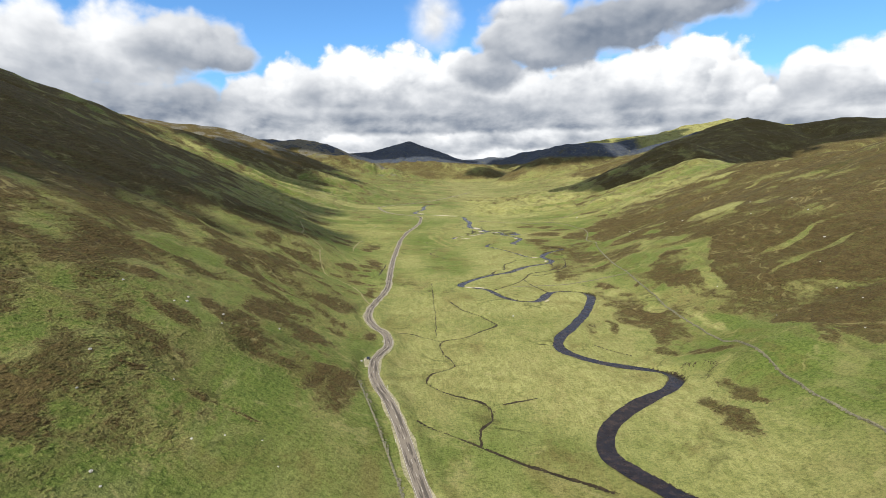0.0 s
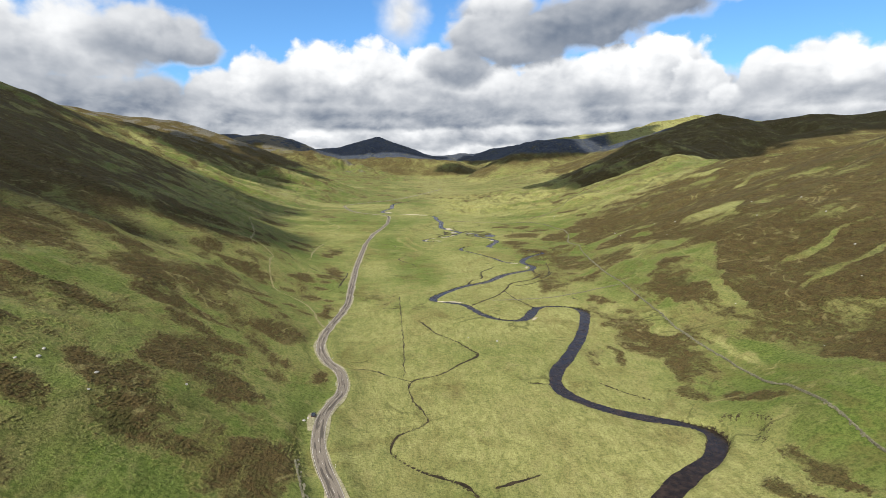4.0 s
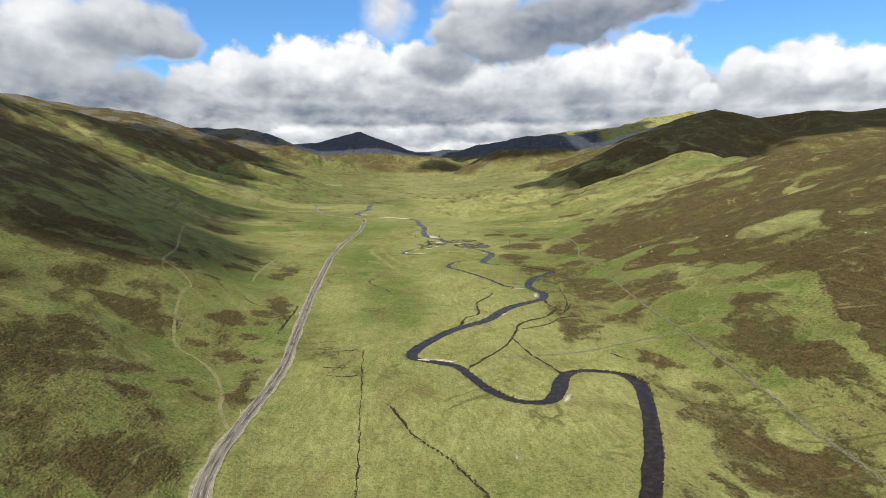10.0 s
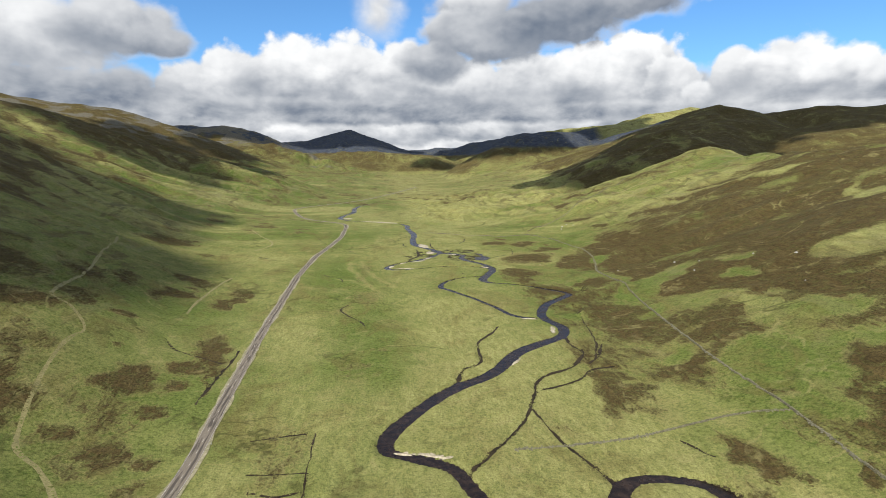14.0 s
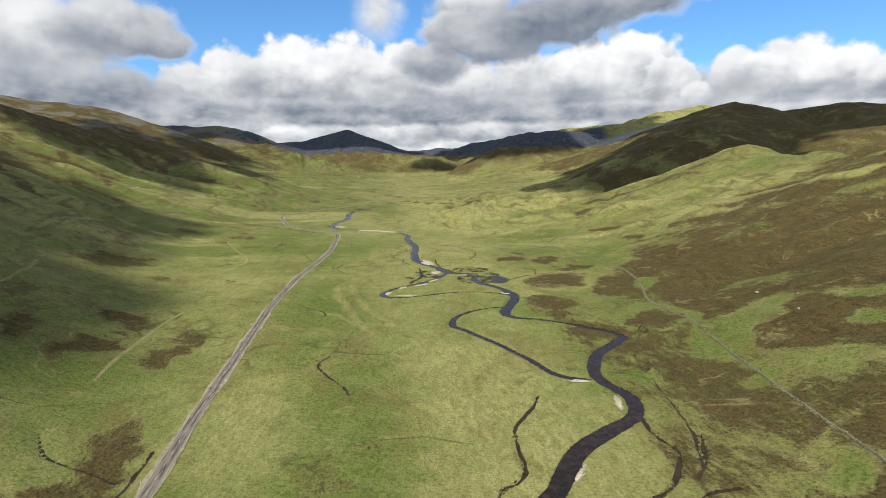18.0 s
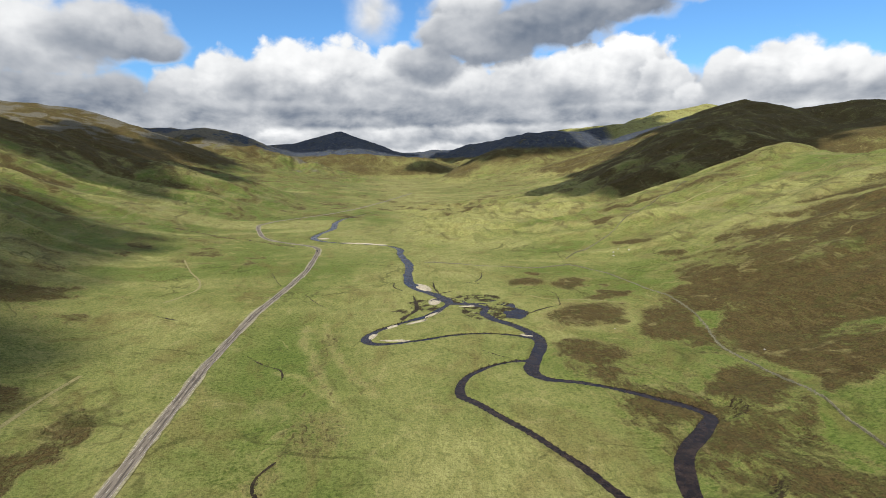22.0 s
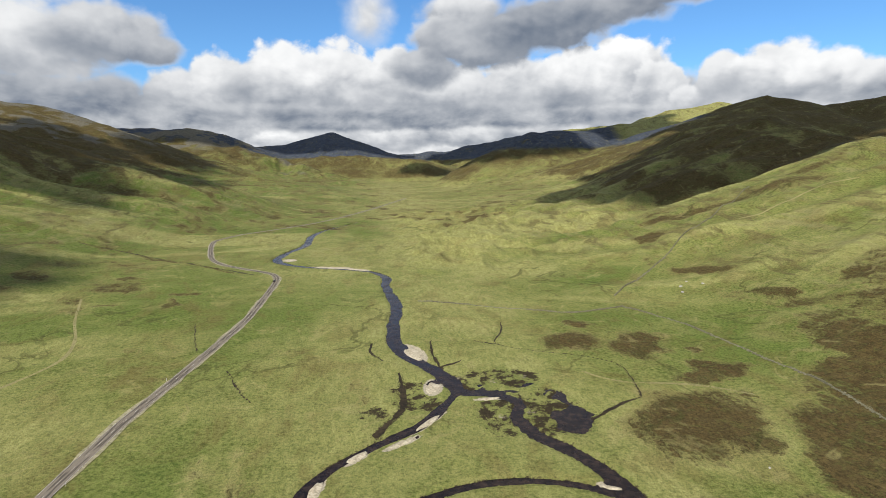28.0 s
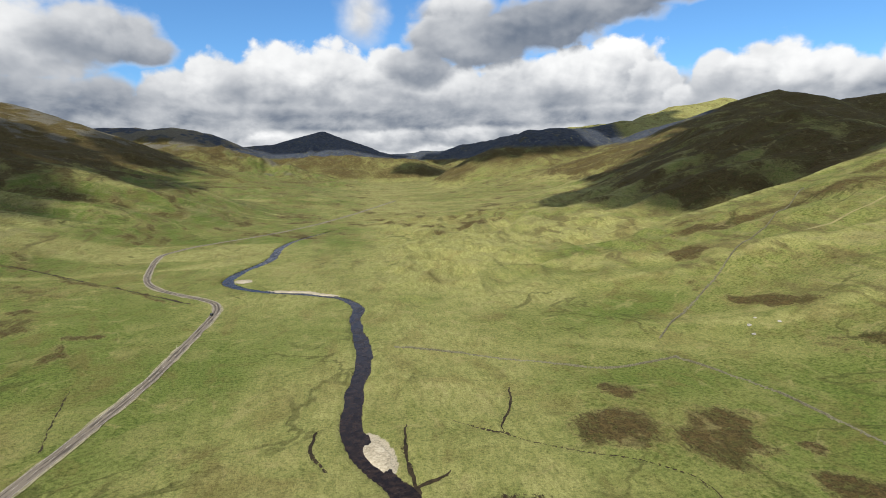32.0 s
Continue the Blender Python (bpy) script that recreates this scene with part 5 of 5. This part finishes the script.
for k, (x, y, s) in enumerate([(-89, 134, 0.9), (-85, 131, 0.6), (-77, 164, 0.6), (-116, 180, 0.8), (-70, 172, 0.5), (-60, 178, 0.45), (-52, 168, 0.5), (-108, 160, 0.6), (-94, 190, 0.5),
                               (-118, 256, 1.1), (-120, 262, 0.9), (-121, 250, 0.8), (-104, 262, 0.9), (-100, 250, 0.7), (-84, 284, 0.8), (-140, 244, 0.9), (-44, 300, 0.9), (-43, 304, 0.7)]):
    boulder(x, y, s, k + 3, "pale grey boulder lying in hillside grass")
for k, (x, y, s) in enumerate([(300, 690, 1.4), (268, 640, 0.8), (258, 742, 1.1), (275, 765, 0.9), (272, 798, 1.5), (290, 720, 1.0), (312, 560, 1.1), (330, 500, 1.2), (298, 430, 1.0), (262, 380, 0.8), (246, 340, 0.9), (232, 300, 0.8), (205, 262, 0.7), (240, 842, 0.8),
                               (278, 1134, 1.8), (293, 1129, 1.6), (274, 1124, 1.5), (286, 1140, 1.2), (182, 905, 0.7), (205, 332, 0.6), (212, 420, 0.7), (344, 620, 1.2), (352, 560, 1.2)]):
    boulder(x, y, s, k + 60, "pale granite boulder among heather")
boulder(57, 428, 1.1, 200, "dark lone boulder standing on the river flat")
boulder(39, 436, 0.7, 201, "dark lone boulder standing on the river flat")


# ---- roadside things ----
def lathe(name, rings, mat, sides=8):
    """A turned mesh: rings of (radius, height)."""
    verts = [(r * math.cos(2 * math.pi * k / sides), r * math.sin(2 * math.pi * k / sides), z) for r, z in rings for k in range(sides)]
    faces = [(i * sides + k, i * sides + (k + 1) % sides, (i + 1) * sides + (k + 1) % sides, (i + 1) * sides + k) for i in range(len(rings) - 1) for k in range(sides)]
    faces += [tuple(range((len(rings) - 1) * sides, len(rings) * sides)), tuple(reversed(range(sides)))]
    return mesh_of(name, verts, faces, mat)


WHITE_PAINT = make_plain("weathered_white_paint", (0.55, 0.55, 0.52), (0.80, 0.80, 0.77), 3.0, 0.6)
BLACK_PAINT = make_plain("black_band_paint", (0.02, 0.02, 0.02), (0.05, 0.05, 0.05), 3.0, 0.6)
CAR_PAINT = make_plain("dark_car_paint", (0.012, 0.013, 0.016), (0.02, 0.021, 0.025), 0.5, 0.25, 0.0, 0.01, 0.6)
CAR_GLASS = make_plain("tinted_car_glass", (0.015, 0.018, 0.02), (0.03, 0.035, 0.04), 0.5, 0.08, 0.0, 0.01, 0.7)
RUBBER = make_plain("tyre_rubber", (0.015, 0.015, 0.015), (0.03, 0.03, 0.03), 4.0, 0.9)
STEEL = make_plain("wheel_alloy", (0.35, 0.35, 0.36), (0.5, 0.5, 0.5), 4.0, 0.4, 0.1, 0.01, 0.5, 0.8)
LAMP_RED = make_plain("red_lamp_lens", (0.25, 0.01, 0.01), (0.35, 0.02, 0.02), 4.0, 0.2)
LAMP_CLEAR = make_plain("clear_lamp_lens", (0.6, 0.6, 0.6), (0.7, 0.7, 0.7), 4.0, 0.15)


def marker_post():
    base = new("marker_post")
    base.empty_display_size = 0.2
    part("post", lathe("post", [(0.07, -0.3), (0.07, 1.25), (0.05, 1.32)], WHITE_PAINT), base)
    part("band", lathe("band", [(0.078, 0.85), (0.078, 1.05)], BLACK_PAINT), base, "black reflector band")
    return tagged(base, "short white roadside marker post with black band", "marker post", "roadside marker posts")


first_post = None
for k, dist in enumerate((60, 96, 120, 172, 260, 300, 384, 470, 560, 650, 745, 840, 930, 1010, 1090, 1160)):
    x, y = np.interp(dist, run, road_full[:, 0]), np.interp(dist, run, road_full[:, 1])
    i = int(np.searchsorted(run, dist))
    sv = side_of(road_full)[i] * (3.9 if k % 2 else -3.9)
    m = pose(float(x + sv[0]), float(y + sv[1]), float(ground_at(x + sv[0], y + sv[1])[0]))
    if first_post is None:
        first_post = marker_post()
        first_post.matrix_world = m
    else:
        copy_thing(first_post, m)


def car(x, y, z, turn, label):
    base = new("car")
    half = [(-2.05, 0.45), (-2.1, 0.75), (-1.95, 0.98), (-1.0, 1.05), (0.95, 1.0), (1.85, 0.85), (2.1, 0.65), (2.08, 0.4)]
    verts, faces, n = [], [], len(half)
    for sx, f in ((-0.86, 0.96), (-0.88, 1.0), (0.88, 1.0), (0.86, 0.96)):
        verts += [(sx, a * f, b if f == 1.0 else 0.45 + (b - 0.45) * 0.93) for a, b in half]
    for r in range(3):
        faces += [(r * n + i, r * n + i + 1, (r + 1) * n + i + 1, (r + 1) * n + i) for i in range(n - 1)] + [(r * n + n - 1, r * n, (r + 1) * n, (r + 1) * n + n - 1)]
    faces += [tuple(range(n)), tuple(reversed(range(3 * n, 4 * n)))]
    part("body", mesh_of("body", verts, faces, CAR_PAINT), base)
    top = [(-1.85, 0.99), (-1.45, 1.42), (0.1, 1.46), (0.95, 1.0)]
    verts = [(sx * (0.78 if 0 < i < 3 else 0.86), a, b) for sx in (-1, 1) for i, (a, b) in enumerate(top)]
    faces = [(0, 1, 5, 4), (2, 3, 7, 6), (0, 1, 2, 3), (7, 6, 5, 4)]
    part("windows", mesh_of("windows", verts, faces, CAR_GLASS, False), base, "dark tinted windows")
    part("roof", mesh_of("roof", [(-0.79, -1.46, 1.42), (0.79, -1.46, 1.42), (0.79, 0.12, 1.47), (-0.79, 0.12, 1.47), (-0.7, -1.35, 1.47), (0.7, -1.35, 1.47), (0.7, 0.0, 1.51), (-0.7, 0.0, 1.51)], BOX_FACES, CAR_PAINT), base)
    for sx in (-0.8, 0.8):
        for sy in (-1.3, 1.3):
            w = part("wheel", lathe("wheel", [(0.18, -0.11), (0.32, -0.10), (0.33, 0.0), (0.32, 0.10), (0.18, 0.11)], RUBBER, 16), base)
            w.matrix_basis = pose(sx, sy, 0.33, 0, 90, 0)
            r = part("rim", lathe("rim", [(0.19, -0.125), (0.19, 0.125), (0.08, 0.13)], STEEL, 12), w)
        lamp = [(-0.15, -0.03, -0.06), (0.15, -0.03, -0.06), (0.15, 0.03, -0.06), (-0.15, 0.03, -0.06), (-0.15, -0.03, 0.06), (0.15, -0.03, 0.06), (0.15, 0.03, 0.06), (-0.15, 0.03, 0.06)]
        part("tail_lamp", mesh_of("tail_lamp", lamp, BOX_FACES, LAMP_RED), base).matrix_basis = pose(sx * 0.8, -2.09, 0.8)
        part("headlamp", mesh_of("headlamp", lamp, BOX_FACES, LAMP_CLEAR), base).matrix_basis = pose(sx * 0.8, 2.07, 0.68)
    base.matrix_world = pose(x, y, z, 0, 0, turn)
    return tagged(base, label, "car", "cars on the road")


car(-41.2, 307, float(np.interp(307, road_full[:, 1], road_z)) + 0.02, 6, "small black hatchback parked in the gravel lay-by")
i = int(np.argmin(np.abs(road_full[:, 1] - 1240)))
car(float(road_full[i, 0]) - 1.3, 1240, float(road_z[i]) + 0.05, 5, "small dark car driving along the asphalt road")


# ---- tussocks and heather clumps that roughen the ground ----
def scatter(name, xs, ys, radius, tall, sides, label):
    """Low tufts at the places given, in the pasture's own material; one joined mesh."""
    n = len(xs)
    rng = np.random.default_rng(len(xs))
    zs = ground_at(xs, ys)
    a0 = rng.uniform(0, 6.28, n)
    co = np.empty((n, sides + 1, 3), np.float32)
    for k in range(sides):
        a, r = a0 + k * 2 * math.pi / sides, radius * rng.uniform(0.75, 1.25, n)
        co[:, k, 0], co[:, k, 1] = xs + r * np.cos(a), ys + r * np.sin(a)
        co[:, k, 2] = zs - 0.12
    co[:, sides, 0], co[:, sides, 1], co[:, sides, 2] = xs + rng.uniform(-0.2, 0.2, n) * radius, ys + rng.uniform(-0.2, 0.2, n) * radius, zs + tall
    base = (np.arange(n) * (sides + 1))[:, None]
    k = np.arange(sides)
    tris = np.stack([base + k, base + (k + 1) % sides, base + sides + 0 * k], -1).reshape(-1, 3)
    me = bpy.data.meshes.new(name)
    me.vertices.add(n * (sides + 1))
    me.vertices.foreach_set("co", co.ravel())
    me.loops.add(tris.size)
    me.loops.foreach_set("vertex_index", tris.ravel().astype(np.int32))
    me.polygons.add(len(tris))
    me.polygons.foreach_set("loop_start", np.arange(0, tris.size, 3, dtype=np.int32))
    me.polygons.foreach_set("use_smooth", np.ones(len(tris), bool))
    me.update(calc_edges=True)
    i, j = np.clip(np.searchsorted(GX, xs), 0, len(GX) - 1), np.clip(np.searchsorted(GY, ys), 0, len(GY) - 1)
    for key, chans in (("veg", (heath, pale, lush)), ("wear", (rock, PEAT, GRAVEL)), ("high", (far_haze, slope_mask, far_haze * 0))):
        a = me.attributes.new(key, "FLOAT_COLOR", "POINT")
        c = np.column_stack([*(q[j, i] for q in chans), np.ones(n)]).astype(np.float32)
        a.data.foreach_set("color", np.repeat(c, sides + 1, axis=0).ravel())
    me.materials.append(MOOR)
    return tagged(new(name, me), label, "ground cover", kind="stuff")


rng = np.random.default_rng(5)
tx, ty = rng.uniform(-230, 330, 420000), rng.uniform(118, 1150, 420000)
ti, tj = np.searchsorted(GX, tx), np.searchsorted(GY, ty)
clear = (ROAD_D[tj, ti] > 4.5) & (PEAT[tj, ti] < 0.25) & (GRAVEL[tj, ti] < 0.2)
woody = heath[tj, ti] + 0.5 * fbm(tx, ty, 5, 2, 701)
shrub = clear & (woody > 0.5)
scatter("heather_clumps", tx[shrub][:90000], ty[shrub][:90000], rng.uniform(0.45, 1.0, shrub.sum())[:90000], rng.uniform(0.14, 0.36, shrub.sum())[:90000], 6, "dark brown heather clumps covering the slopes")
rough = clear & ~shrub & (rng.random(len(tx)) < np.clip(0.25 + 0.5 * ramp(np.abs(tx - 55), 70, 120) + 0.5 * fbm(tx, ty, 30, 2, 711), 0.06, 1))
scatter("grass_tussocks", tx[rough][:150000], ty[rough][:150000], rng.uniform(0.3, 0.75, rough.sum())[:150000], rng.uniform(0.08, 0.26, rough.sum())[:150000], 5, "rough straw-green grass tussocks over the pasture")


# ---- cumulus overhead, out of view, whose shade lies on the hills ----
def cumulus(x, y, rx, ry, turn, up, seed):
    """A flat-footed cloud that stands towards the sun from (x, y), up metres over it."""
    rnd = random.Random(seed)
    bm = bmesh.new()
    puffs = 84
    bmesh.ops.create_icosphere(bm, subdivisions=4, radius=1, matrix=Matrix.Diagonal((rx * 0.86, ry * 0.86, min(rx, ry) * 0.30, 1)))
    for k in range(puffs):
        a, r = rnd.uniform(0, 2 * math.pi), math.sqrt(rnd.random()) * 1.05
        size = rnd.uniform(0.22, 0.40) * (1.2 - 0.85 * r)
        px, py = r * math.cos(a), r * math.sin(a)
        m = Matrix.Translation((px * rx, py * ry, rnd.uniform(0, 0.25) * min(rx, ry))) @ Matrix.Diagonal((rx * size, ry * size, min(rx, ry) * size * 0.8, 1))
        bmesh.ops.create_icosphere(bm, subdivisions=2, radius=1, matrix=m)
    for v in bm.verts:
        q = v.co * (3.0 / min(rx, ry))
        d = noise.fractal(q + Vector((seed * 3.1, 0, 0)), 0.9, 2.1, 4) * 0.16 * min(rx, ry)
        v.co += v.normal * d if v.normal.length > 0 else Vector()
        v.co.z = max(v.co.z, -0.06 * min(rx, ry))
    me = bpy.data.meshes.new("cloud")
    bm.to_mesh(me)
    bm.free()
    me.polygons.foreach_set("use_smooth", np.ones(len(me.polygons), bool))
    me.materials.append(CLOUD_WHITE)
    ob = new("cloud", me)
    foot = Vector((x, y, float(ground_at(x, y)[0])))
    ob.matrix_world = Matrix.Translation(foot + TO_SUN * (up / TO_SUN.z)) @ pose(0, 0, 0, 0, 0, turn)
    return tagged(ob, "white flat-footed cumulus cloud high over the glen", "cloud", "cumulus clouds")


for k, (x, y, rx, ry, turn) in enumerate([
        (-450, 350, 150, 160, 0), (-385, 660, 165, 200, -4), (-385, 930, 105, 165, 6), (-600, 620, 170, 230, 0), (-560, 980, 200, 200, 0), (-800, 1130, 260, 120, 0), (-930, 1270, 165, 160, 0), (-430, 1160, 150, 90, 0), (900, 1750, 200, 180, 0), (640, 1480, 90, 90, 0),
        (-560, 1690, 120, 280, 35), (-420, 2000, 100, 230, 20), (-700, 1750, 120, 200, 30),
        (470, 1600, 150, 230, 20), (700, 1760, 230, 270, 20), (800, 1500, 150, 120, 0), (1000, 2000, 300, 310, 20), (1130, 1700, 260, 210, 10), (1350, 2350, 470, 310, 10), (1880, 2350, 420, 270, 0),
        (-800, 1950, 200, 250, 20), (-520, 2330, 140, 230, 15), (-830, 2480, 130, 260, 25), (-640, 2720, 110, 200, 25),
        (600, 2960, 260, 230, 0), (1150, 3150, 220, 180, 0), (310, 3700, 150, 90, 0), (-1150, 4150, 420, 150, 0), (-350, 4560, 520, 260, 0), (800, 4400, 520, 260, 0), (1600, 4300, 320, 200, 0)]):
    cumulus(x, y, rx, ry, turn, 2600, k + 1)
